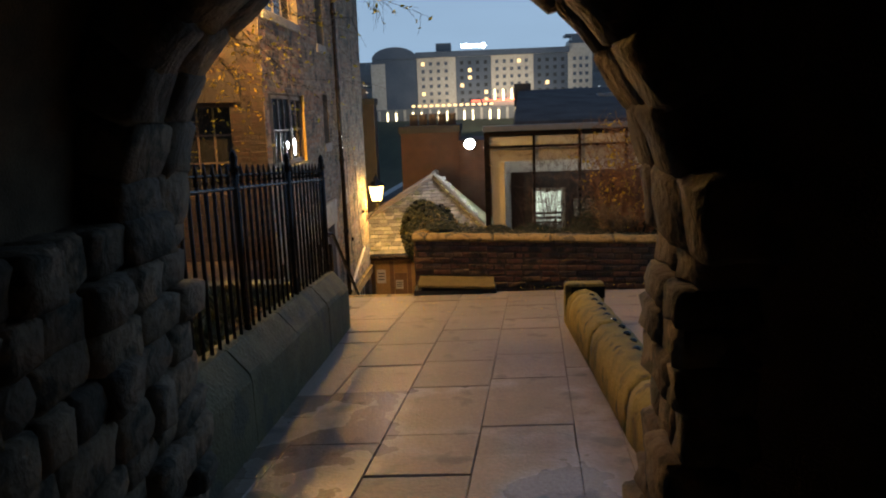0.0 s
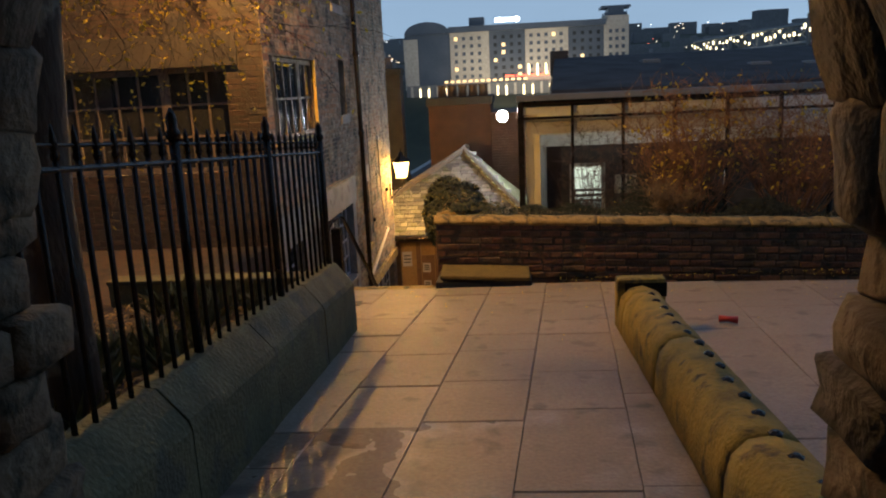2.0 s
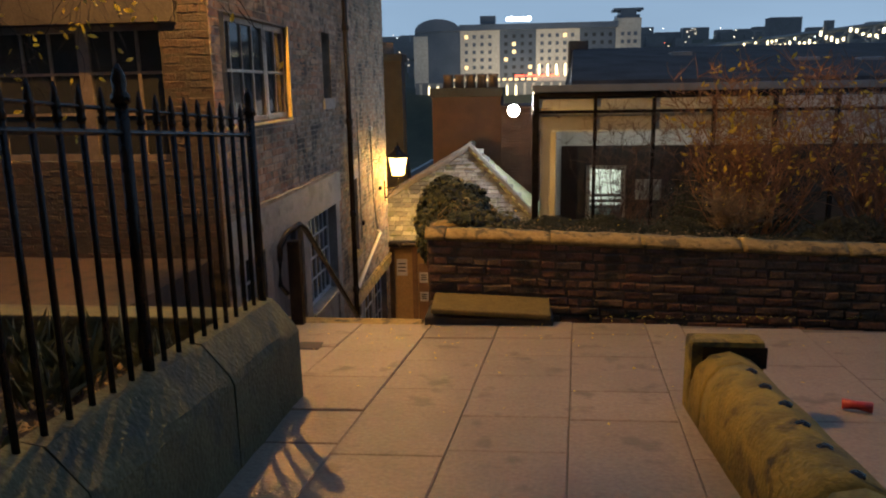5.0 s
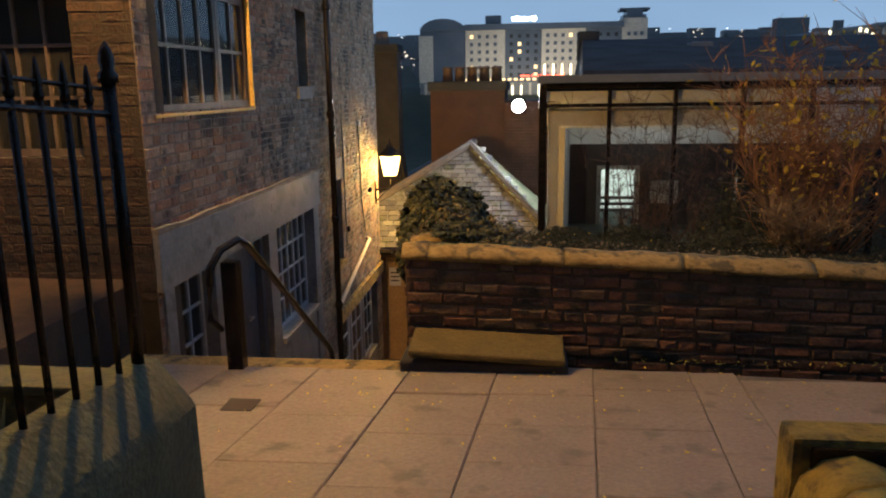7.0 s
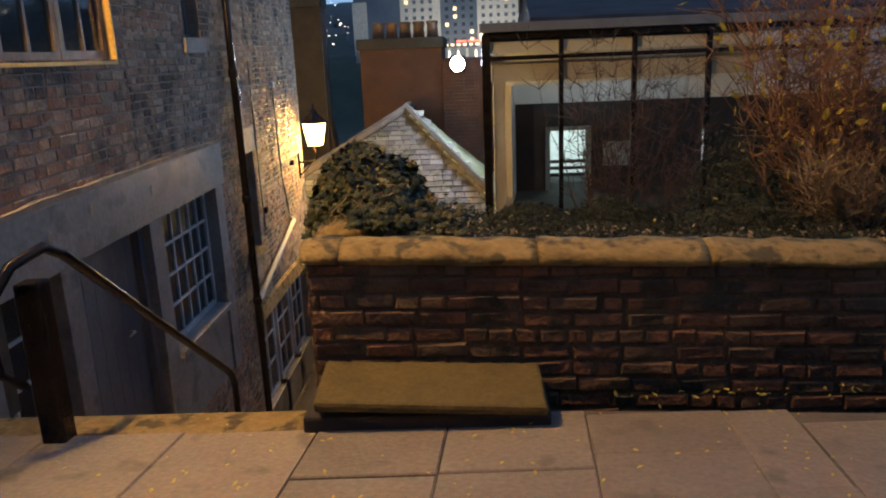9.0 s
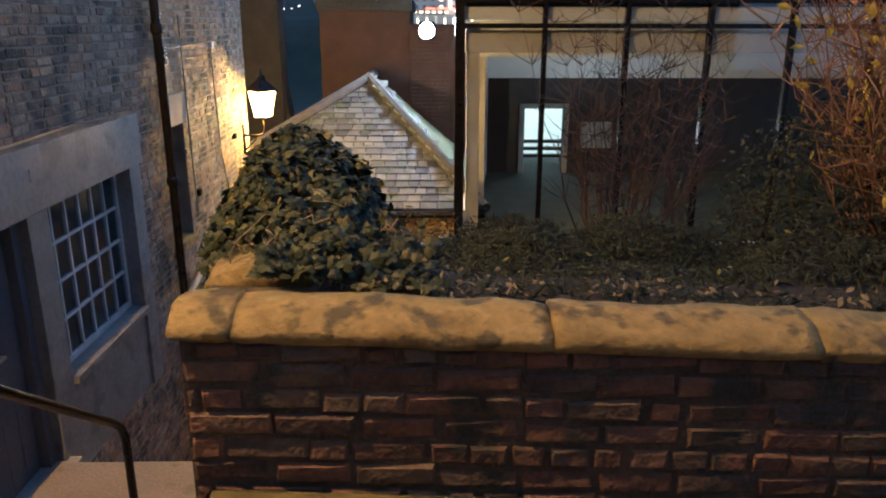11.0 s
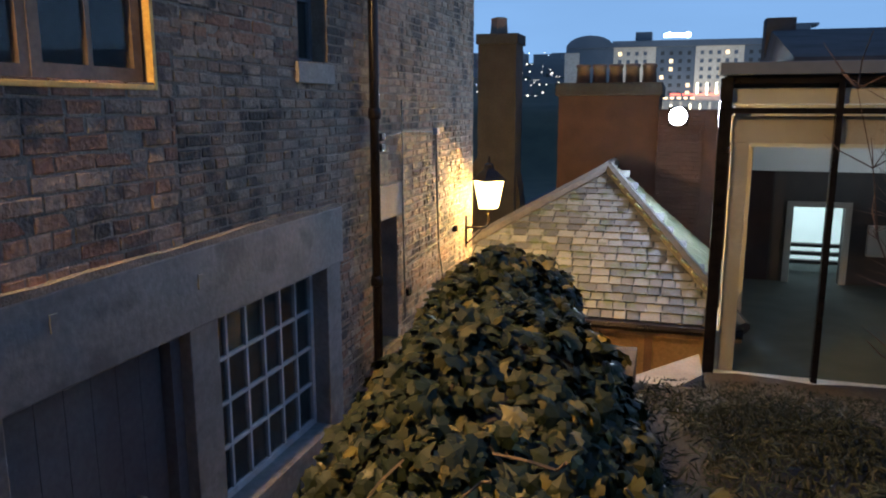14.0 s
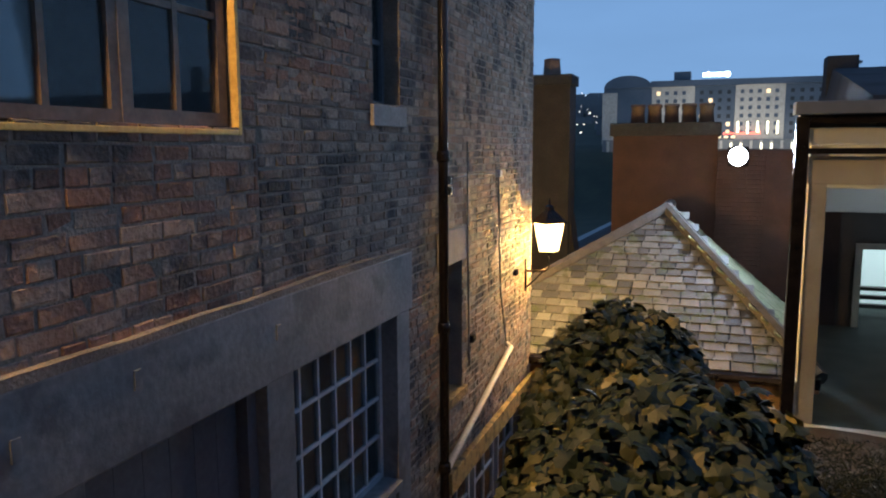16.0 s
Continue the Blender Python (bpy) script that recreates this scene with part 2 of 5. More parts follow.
M_IVYYELLOW = thin(mat("yellowing_leaf", [(0.48, 0.34, 0.04), (0.68, 0.50, 0.06)], 0.5, 5, 60, 0.2, vary=0.7))
M_IVYOLD = mat("dull_yellow_ivy_leaf", [(0.07, 0.07, 0.014), (0.15, 0.12, 0.02), (0.24, 0.18, 0.03)], 0.45, 9, 60, 0.3, vary=0.7)
M_JUNIPER = mat("ground_cover_foliage", [(0.006, 0.011, 0.005), (0.013, 0.02, 0.009), (0.022, 0.028, 0.012), (0.045, 0.042, 0.02)], 0.8, 3, 50, 0.3, vary=0.7)
M_BARK = mat("dark_bark", [(0.022, 0.018, 0.015), (0.06, 0.046, 0.034)], 0.9, 8, 40, 0.9, stretch=(1, 1, 0.3), spots=((0.16, 0.15, 0.125), 0.3, 6.0))
M_TWIG = mat("russet_twig", [(0.13, 0.065, 0.034), (0.24, 0.13, 0.065)], 0.8, 6, 40, 0.3)
M_BARETWIG = mat("grey_brown_twig", [(0.07, 0.042, 0.03), (0.13, 0.08, 0.055)], 0.8, 6, 40, 0.3)
# Yellow of the sodium light on the window reveal, put into a colour.
M_LITREVEAL = mat("lamp_yellow_reveal", [(0.55, 0.36, 0.08), (0.66, 0.46, 0.12)], 0.6, 5, 40, 0.4)
M_DEADSTEM = mat("straw_stem", [(0.10, 0.072, 0.04), (0.24, 0.175, 0.10)], 0.85, 6, 40, 0.3)
M_BEDLITTER = mat("fallen_leaf_litter", [(0.16, 0.105, 0.045), (0.36, 0.26, 0.12)], 0.85, 6, 40, 0.3, vary=0.6)
M_BEDPLANT = mat("strappy_leaf", [(0.035, 0.045, 0.014), (0.10, 0.10, 0.03)], 0.6, 6, 40, 0.2, vary=0.7)
M_GRASS = mat("far_grass_bank", [(0.022, 0.03, 0.018), (0.045, 0.05, 0.03)], 0.95, 0.08, 3, 0.4)
M_FARGROUND = mat("far_ground", [(0.035, 0.035, 0.038), (0.055, 0.055, 0.055)], 0.9, 0.05, 2, 0.2)
M_HOTEL = mat("pale_hotel_stone", [(0.36, 0.33, 0.28), (0.45, 0.41, 0.34)], 0.8, 0.08, 1, 0.1)
M_HOTELDARK = mat("blue_curtain_wall", [(0.05, 0.065, 0.085), (0.08, 0.095, 0.12)], 0.3, 0.1, 2, 0.1)
# Greys raised to imitate haze over the far bank.
M_FARWALL = mat("haze_lifted_wall", [(0.11, 0.115, 0.12), (0.20, 0.20, 0.195)], 0.9, 0.05, 1, 0.1, vary=0.5)
M_STEEL = mat("grey_bridge_steel", [(0.12, 0.14, 0.15), (0.18, 0.20, 0.21)], 0.6, 0.3, 4, 0.1)
M_POT = mat("clay_pot", [(0.11, 0.085, 0.07), (0.17, 0.13, 0.105)], 0.85, 6, 40, 0.3)
M_REDCAN = mat("crushed_red_can", [(0.38, 0.03, 0.03), (0.45, 0.05, 0.04)], 0.35, 30, 90, 0.2)
M_PAPER = mat("printed_paper", [(0.62, 0.60, 0.55), (0.70, 0.68, 0.62)], 0.7, 9, 80, 0.05)
M_DARKROOM = mat("unlit_room_black", [(0.016, 0.017, 0.02), (0.03, 0.03, 0.033)], 0.9, 2, 20, 0.1)
M_CABLE = mat("grey_cable", [(0.08, 0.08, 0.08), (0.14, 0.13, 0.12)], 0.6, 9, 60, 0.1)
M_BRASS = mat("worn_brass", [(0.5, 0.42, 0.28), (0.6, 0.5, 0.35)], 0.3, 20, 80, 0.1, metal=1.0)
G_PANE = glass("window_glass", (0.7, 0.74, 0.76), 0.04, 0.03)
G_CURTAIN = glass("clear_glazing", (0.94, 0.97, 0.97))
E_LANTERN = glow("lantern_glow", (1.0, 0.66, 0.22), 8.0)
E_SODIUM = glow("sodium_glow", (1.0, 0.60, 0.2), 5.0)
E_FLOOD = glow("flood_glow", (0.95, 0.98, 1.0), 60.0)
# Emission for a plain room wall, in place of light falling on it.
E_ROOM = glow("self_lit_wall", (0.88, 0.95, 0.85), 0.4)
E_WIN = glow("lit_window_warm", (1.0, 0.72, 0.35), 1.1)
E_UP = glow("uplight_warm", (1.0, 0.86, 0.55), 3.0)
E_SIGN = glow("sign_white", (0.85, 0.93, 1.0), 5.0)
E_REDL = glow("red_light", (1.0, 0.12, 0.06), 3.0)
E_CITY = glow("city_light", (1.0, 0.8, 0.55), 2.2)
E_CITYW = glow("city_light_white", (0.9, 0.95, 1.0), 2.6)

# ---- mesh helpers ----


def thing(name, label="", category="", group="", kind="", at=(0, 0, 0)):
    ob = new(name)
    ob.empty_display_size = 0.1
    ob.matrix_basis = Matrix.Translation(at)
    return tagged(ob, label, category, group, kind)


def part(name, bm, material, parent=None, label="", category="", group="", kind="", smooth=False):
    """Links a bmesh, modelled in world metres, as one mesh under parent."""
    me = bpy.data.meshes.new(name)
    bmesh.ops.recalc_face_normals(bm, faces=bm.faces)
    bm.to_mesh(me)
    bm.free()
    me.materials.append(material)
    if smooth:
        me.polygons.foreach_set("use_smooth", [True] * len(me.polygons))
    ob = new(name, me)
    if parent:
        ob.parent = parent
        if parent.type == "EMPTY":
            ob.matrix_parent_inverse = parent.matrix_basis.inverted()
    return tagged(ob, label, category, group, kind)


def B():
    return bmesh.new()


def box(bm, lo, hi, bevel=0.0):
    v = [bm.verts.new((x, y, z)) for x in (lo[0], hi[0]) for y in (lo[1], hi[1]) for z in (lo[2], hi[2])]
    fs = [bm.faces.new([v[i] for i in q]) for q in ((0, 1, 3, 2), (4, 6, 7, 5), (0, 4, 5, 1), (2, 3, 7, 6), (0, 2, 6, 4), (1, 5, 7, 3))]
    if bevel:
        bmesh.ops.bevel(bm, geom=list({e for f in fs for e in f.edges}), offset=bevel, segments=2, affect="EDGES", profile=0.6)
    return bm


def prism(bm, poly, ext):
    """A polygon (3D points) swept along the vector ext."""
    a = [bm.verts.new(p) for p in poly]
    b = [bm.verts.new(Vector(p) + Vector(ext)) for p in poly]
    bm.faces.new(a)
    bm.faces.new(b[::-1])
    for i in range(len(a)):
        j = (i + 1) % len(a)
        bm.faces.new((a[i], b[i], b[j], a[j]))
    return bm


def tube(bm, pts, radii, sides=6):
    pts = [Vector(p) for p in pts]
    rings = []
    for i, p in enumerate(pts):
        d = (pts[min(i + 1, len(pts) - 1)] - pts[max(i - 1, 0)]).normalized()
        q = d.to_track_quat("Z", "Y")
        r = radii[i] if isinstance(radii, (list, tuple)) else radii
        rings.append([bm.verts.new(p + q @ Vector((r * math.cos(a), r * math.sin(a), 0))) for a in (2 * math.pi * k / sides for k in range(sides))])
    for a, b in zip(rings, rings[1:]):
        for k in range(sides):
            bm.faces.new((a[k], a[(k + 1) % sides], b[(k + 1) % sides], b[k]))
    bm.faces.new(rings[0][::-1])
    bm.faces.new(rings[-1])
    return bm


def lathe(bm, centre, profile, sides=12):
    c = Vector(centre)
    rings = [[bm.verts.new(c + Vector((r * math.cos(a), r * math.sin(a), z))) for a in (2 * math.pi * k / sides for k in range(sides))] for r, z in profile]
    for a, b in zip(rings, rings[1:]):
        for k in range(sides):
            bm.faces.new((a[k], a[(k + 1) % sides], b[(k + 1) % sides], b[k]))
    bm.faces.new(rings[0][::-1])
    bm.faces.new(rings[-1])
    return bm


class Plane:
    """A wall's face: u along it, z up, n out of it."""

    def __init__(self, origin, along, out):
        self.o, self.u, self.n = Vector(origin), Vector(along), Vector(out)

    def __call__(self, u, n, z):
        return self.o + self.u * u + self.n * n + Vector((0, 0, z))

    def matrix(self, u, n, z):
        m = Matrix((self.u, self.n, Vector((0, 0, 1)))).transposed().to_4x4()
        m.translation = self(u, n, z)
        return m

    def box(self, bm, u0, u1, n0, n1, z0, z1, bevel=0.0):
        a, b = self(u0, n0, z0), self(u1, n1, z1)
        return box(bm, [min(p, q) for p, q in zip(a, b)], [max(p, q) for p, q in zip(a, b)], bevel)


def pierced(bm, pl, u0, u1, z0, z1, n0, n1, holes):
    """A wall slab between depths n0 and n1, with holes (u0, u1, z0, z1) right through it."""
    us = sorted({u0, u1, *(h[0] for h in holes), *(h[1] for h in holes)})
    zs = sorted({z0, z1, *(h[2] for h in holes), *(h[3] for h in holes)})
    us, zs = [u for u in us if u0 <= u <= u1], [z for z in zs if z0 <= z <= z1]
    full = [[not any(h[0] < (a + b) / 2 < h[1] and h[2] < (c + d) / 2 < h[3] for h in holes) for c, d in zip(zs, zs[1:])] for a, b in zip(us, us[1:])]

    def quad(*p):
        bm.faces.new([bm.verts.new(pl(*q)) for q in p])

    for i, (a, b) in enumerate(zip(us, us[1:])):
        for j, (c, d) in enumerate(zip(zs, zs[1:])):
            if not full[i][j]:
                continue
            for n in (n0, n1):
                quad((a, n, c), (b, n, c), (b, n, d), (a, n, d))
            if i == 0 or not full[i - 1][j]:
                quad((a, n0, c), (a, n1, c), (a, n1, d), (a, n0, d))
            if i == len(us) - 2 or not full[i + 1][j]:
                quad((b, n0, c), (b, n1, c), (b, n1, d), (b, n0, d))
            if j == 0 or not full[i][j - 1]:
                quad((a, n0, c), (a, n1, c), (b, n1, c), (b, n0, c))
            if j == len(zs) - 2 or not full[i][j + 1]:
                quad((a, n0, d), (a, n1, d), (b, n1, d), (b, n0, d))
    bmesh.ops.remove_doubles(bm, verts=bm.verts, dist=0.0004)
    return bm


JIT = random.Random(99)


def brick_shape(w, h, d, c=0.006, jit=0.0018):
    v = [(0, -0.02, 0), (w, -0.02, 0), (w, -0.02, h), (0, -0.02, h), (0, d - c, 0), (w, d - c, 0), (w, d - c, h), (0, d - c, h),
         (c, d, c), (w - c, d, c), (w - c, d, h - c), (c, d, h - c)]
    v = [(x + JIT.uniform(-jit, jit), y + (JIT.uniform(-jit, jit) if y > 0 else 0), z + JIT.uniform(-jit, jit)) for x, y, z in v]
    f = [(8, 9, 10, 11)] + [(i, (i + 1) % 4, 4 + (i + 1) % 4, 4 + i) for i in range(4)] + [(4 + i, 4 + (i + 1) % 4, 8 + (i + 1) % 4, 8 + i) for i in range(4)]
    return v, f


BRICKS = {}


def lay_bricks(parent, pl, u0, u1, z0, z1, holes, material, near, name="brick", course=0.075, length=0.23, depth=0.012, seed=1, limit=300, drop=0.0, worn=0.0018, chamfer=0.006, joint=0.010):
    """Courses of bricks on a face; those inside near (u0, u1, z0, z1) are objects of their own, the rest one mesh."""
    rnd = random.Random(seed)
    verts, faces, count = [], [], 0
    row, z = 0, z0
    while z < z1 - 0.02:
        h = min(course, z1 - z)
        gaps = sorted((a, b) for a, b, c, d in holes if c < z + h / 2 < d)
        spans, s = [], u0
        for a, b in gaps:
            if a > s:
                spans.append((s, a))
            s = max(s, b)
        if s < u1:
            spans.append((s, u1))
        head = row % 2
        for a, b in spans:
            u = a - (rnd.random() * 0.1 if head else 0)
            while u < b - 0.01:
                w = (length / 2 if head and rnd.random() < 0.7 else length) * rnd.uniform(0.94, 1.06)
                lo, hi = max(u, a), min(u + w, b)
                u += w
                if hi - lo < 0.03:
                    continue
                d, dz = depth * rnd.uniform(0.5, 1.5), -drop * (lo - u0) + rnd.uniform(-0.002, 0.002)
                if near and near[0] < lo < near[1] and near[2] < z < near[3] and count < limit:
                    key = (round((hi - lo) * 50) / 50, round(h * 200) / 200, round(d * 500) / 500, material.name, rnd.randrange(3) if worn > 0.002 else 0)
                    if key not in BRICKS:
                        me = bpy.data.meshes.new("brick")
                        me.from_pydata(*(lambda q: (q[0], [], q[1]))(brick_shape(max(0.03, key[0] - joint), key[1] - joint, max(0.003, key[2]), chamfer, worn)))
                        me.materials.append(material)
                        BRICKS[key] = me
                    ob = new(name, BRICKS[key])
                    ob.parent = parent
                    ob.matrix_basis = pl.matrix(lo + 0.005, 0, z + 0.005 + dz) @ pose(0, 0, 0, rnd.uniform(-1, 1), rnd.uniform(-0.8, 0.8), rnd.uniform(-1, 1))
                    count += 1
                else:
                    v, f = brick_shape(hi - lo - joint, h - joint, d, chamfer, worn)
                    n = len(verts)
                    verts += [tuple(pl(lo + 0.005 + p[0], p[1], z + 0.005 + dz + p[2])) for p in v]
                    faces += [tuple(n + i for i in q) for q in f]
        z += course
        row += 1
    me = bpy.data.meshes.new("brickwork")
    me.from_pydata(verts, [], faces)
    me.materials.append(material)
    ob = new("brickwork", me)
    ob.parent = parent
    return tagged(ob, kind="stuff")


STONES = []
for k in range(8):
    g = B()
    bmesh.ops.create_cube(g, size=1.0)
    bmesh.ops.bevel(g, geom=g.edges[:], offset=0.11, segments=1, affect="EDGES")
    bmesh.ops.subdivide_edges(g, edges=g.edges[:], cuts=1, use_grid_fill=True)
    rs = random.Random(40 + k)
    for v in g.verts:
        v.co += noise.noise_vector(v.co * 2.3 + Vector((9 * k, 0, 0))) * 0.10 + Vector([rs.uniform(-0.022, 0.022) for _ in range(3)])
    me = bpy.data.meshes.new("rough_stone")
    bmesh.ops.recalc_face_normals(g, faces=g.faces)
    g.to_mesh(me)
    g.free()
    me.materials.append(M_RUBBLE)
    me.polygons.foreach_set("use_smooth", [True] * len(me.polygons))
    STONES.append(me)


def stone(parent, x, y, z, sx, sy, sz, rnd, turn=0.0, name="stone"):
    ob = new(name, rnd.choice(STONES))
    ob.parent = parent
    ob.matrix_basis = pose(x, y, z, rnd.uniform(-3, 3), turn + rnd.uniform(-3, 3), rnd.uniform(-4, 4)) @ Matrix.Diagonal((sx, sy, sz, 1))
    return ob


def pave_z(y):
    return -0.07 * (y - 3.75)


def pave(x, y):
    return -0.07 * (y - 3.75) + 0.012 * (x + 0.3)


def pave_block(bm, corners, thick=0.08, lift=0.0):
    top = [(x, y, pave(x, y) + lift) for x, y in corners]
    return prism(bm, top, (0, 0, -thick))


# ---- ground ----
g = B()


def land(x, y):
    """The lie of the land: terrace, slope down to the river, and the far bank."""
    if y < 20:
        return -3.6 - 0.02 * max(0, y)
    if y < 120:
        return -4.0 - 22 * (y - 20) / 100
    if y < 300:
        return -26
    if y < 345:
        return -26 + 24 * (y - 300) / 45
    return -2 + 0.12 * (min(y, 760) - 345) + 6 * noise.noise((x * 0.006, y * 0.006, 0))


xs = [-900, -500, -250, -120, -60, -30, -15, -8, 0, 8, 15, 30, 60, 120, 250, 500, 900]
ys = [-60, -20, 0, 10, 20, 40, 70, 100, 120, 160, 220, 300, 315, 330, 345, 380, 420, 480, 560, 700, 900, 1400, 2200]
grid = [[g.verts.new((x, y, land(x, y))) for x in xs] for y in ys]
for a, b in zip(grid, grid[1:]):
    for i in range(len(xs) - 1):
        g.faces.new((a[i], a[i + 1], b[i + 1], b[i]))
part("ground", g, M_GRASS, None, "dark grassy land falling to a river and rising beyond", "ground", kind="structure", smooth=True)

# paving bed
g = B()
pave_block(g, [(-2.17, 2.1), (-0.78, 2.1), (-0.78, -7), (6.6, -7), (6.6, 2.2), (6.6, 3.3), (-0.3, 4.05), (-0.3, 3.76), (-2.17, 3.86)], 0.5, -0.012)
paving = part("pavement", g, M_JOINT, None, "worn sandstone paving slabs sloping down to steps", "pavement", kind="structure")
rnd = random.Random(5)
SK = 0.075


def slab(x0, x1, y0, y1):
    gap = 0.003
    g = B()
    c = [(x0 + SK * y0 + gap, y0 + gap), (x1 + SK * y0 - gap, y0 + gap), (x1 + SK * y1 - gap, y1 - gap), (x0 + SK * y1 + gap, y1 - gap)]
    lift = rnd.uniform(-0.003, 0.004)
    pave_block(g, c, 0.05, lift)
    bmesh.ops.recalc_face_normals(g, faces=g.faces)
    tops = max(g.faces, key=lambda f: f.calc_center_median().z)
    bmesh.ops.bevel(g, geom=list(tops.edges), offset=0.006, segments=1, affect="EDGES")
    part("paving_slab", g, M_WETSLAB if y1 < 0.4 and x1 < 1.5 else M_SLAB, paving)


for x0, x1, far in ((-2.3, -1.65, 3.84), (-1.65, -1.07, 3.82), (-1.07, -0.5, 3.8), (-0.5, 0.04, 3.9), (0.04, 0.61, 3.9), (0.61, 1.17, 3.85), (1.17, 1.44, 3.85), (1.44, 2.3, 3.7), (2.3, 3.1, 3.6), (3.1, 3.9, 3.5), (3.9, 4.8, 3.4), (4.8, 5.9, 3.3)):
    y = 2.12 if x1 < -0.9 else -6.8
    while y < far - 0.05:
        d = rnd.choice((0.45, 0.58, 0.7, 0.95, 1.0)) if x1 < 1.3 else rnd.choice((0.7, 0.95, 1.2))
        y1 = far if far - y - d < 0.35 else y + d
        slab(x0, x1, y, y1)
        y = y1

# ---- steps down between building and garden ----
steps = thing("stone_steps", "worn sandstone steps descending beside the brick building", "steps", at=(-1.2, 3.8, 0))
for k in range(8):
    g = B()
    z = -0.03 - 0.18 * k
    box(g, (-2.17, 3.76 + 0.245 * k, z - 0.19), (-0.31, 3.76 + 0.245 * (k + 1) + 0.03, z), 0.012)
    part("step", g, M_COPING if k == 0 else M_SLAB, steps)
g = B()
box(g, (-2.17, 5.7, -1.75), (-0.31, 6.78, -1.47), 0.012)
part("landing", g, M_SLAB, steps, "slabbed landing halfway down the steps")
for k in range(10):
    g = B()
    z = -1.65 - 0.18 * k
    box(g, (-2.17, 6.75 + 0.28 * k, z - 0.19), (-0.31, 6.75 + 0.28 * (k + 1) + 0.03, z), 0.012)
    part("step", g, M_SLAB, steps)
g = B()
box(g, (-6, 9.5, -3.7), (12, 24, -3.45))
part("lower_yard", g, M_FARGROUND, None, "dark lower yard at the foot of the steps", "ground", kind="structure")

# ---- brick building: stair facade ----
FAC = Plane((-2.17, 0, 0), (0, 1, 0), (1, 0, 0))
HOLES = [(4.72, 6.72, 1.53, 2.55), (8.22, 8.66, 1.72, 2.62), (8.05, 8.66, 3.45, 4.6), (9.48, 10.05, -0.76, 0.44),
         (4.56, 8.73, -1.75, 0.68), (9.75, 12.4, -3.4, -1.62), (4.72, 6.72, 3.6, 5.2)]
g = B()
pierced(g, FAC, 4.5, 12.83, -3.6, 6.2, -0.001, -0.36, HOLES)
facade = part("wall_facade", g, M_MORTAR, None, "old brown brick facade with sash windows beside the steps", "wall", kind="structure")
WARM_END = 6.86
lay_bricks(facade, FAC, 4.5, WARM_END, -3.6, 6.2, HOLES, M_WARMBRICK, (5.2, WARM_END, 0.70, 1.56), seed=3, depth=0.0045, course=0.078, length=0.235, worn=0.0042, chamfer=0.006, joint=0.011)
lay_bricks(facade, FAC, WARM_END, 12.83, -3.6, 6.2, HOLES + [(9.48, 10.05, 0.44, 0.74)], M_FACADE, (WARM_END, 8.3, 0.70, 1.56), seed=33, depth=0.0045, course=0.066, length=0.215, worn=0.0042, chamfer=0.006, joint=0.011)
GAB = Plane((0, 4.5, 0), (-1, 0, 0), (0, -1, 0))
GHOLES = [(2.62, 5.1, 1.25, 2.44), (3.6, 4.9, 3.55, 5.0)]
g = B()
pierced(g, GAB, 2.176, 9.5, -0.4, 6.2, 0.001, -0.36, GHOLES)
gable = part("wall_gable", g, M_GABLEMORTAR, None, "red-brown brick gable wall beside the railings, colour dimmed for weak lamplight", "wall", kind="structure")
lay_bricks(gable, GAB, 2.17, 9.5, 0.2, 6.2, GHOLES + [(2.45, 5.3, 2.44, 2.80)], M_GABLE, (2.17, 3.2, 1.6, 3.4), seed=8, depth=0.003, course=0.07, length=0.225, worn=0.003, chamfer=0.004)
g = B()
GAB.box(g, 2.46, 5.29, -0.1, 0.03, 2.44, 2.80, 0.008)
part("lintel", g, M_DIMLINTEL, gable, "wide stone lintel, colour dimmed for weak lamplight")
g = B()
box(g, (-9.5, 4.55, 6.2), (-2.1, 12.9, 6.35))
part("roof_slab", g, M_DARKROOF, None, "flat dark roof over the brick building", "roof", kind="structure")
g = B()
for lo, hi in (((-9.5, 4.9, -3.6), (-9.3, 12.8, 6.2)), ((-9.5, 12.5, -3.6), (-2.6, 12.83, 6.2))):
    box(g, lo, hi)
part("wall_rear", g, M_MORTAR, None, "plain rear walls of the brick building", "wall", kind="structure")
# Floor and partition coloured near black in place of unlit rooms.
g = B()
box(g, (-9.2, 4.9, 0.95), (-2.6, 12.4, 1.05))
part("floor_inside", g, M_DARKROOM, None, "near-black floor standing for unlit rooms in the brick building", "floor", kind="structure")
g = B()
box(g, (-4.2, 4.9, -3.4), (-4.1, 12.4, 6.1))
part("wall_inside", g, M_DARKROOM, None, "near-black sheet behind the windows, standing for unlit rooms", "wall", kind="structure")
g = B()
FAC.box(g, 4.5, 8.75, -0.36, 0.045, 0.26, 0.69, 0.01)
beam = thing("shopfront_beam", "grey painted timber beam over the shopfront", "beam", at=(-2.17, 6.7, 0.26))
part("timber_beam", g, M_GREYPAINT, beam)
g = B()
rs = random.Random(2)
poly = [(4.5, 0.69)] + [(4.5 + 0.2 * k, 0.725 + rs.uniform(-0.008, 0.012)) for k in range(22)] + [(8.75, 0.69)]
prism(g, [FAC(u, -0.02, z) for u, z in poly], (0.07, 0, 0))
part("mortar_fillet", g, M_MORTAR, beam, "rough mortar fillet along the top edge")
for u, z in ((5.35, 0.45), (5.9, 0.52), (6.9, 0.47)):
    g = B()
    FAC.box(g, u, u + 0.04, 0.045, 0.052, z, z + 0.08, 0.002)
    part("iron_cleat", g, M_GREYPAINT, beam)


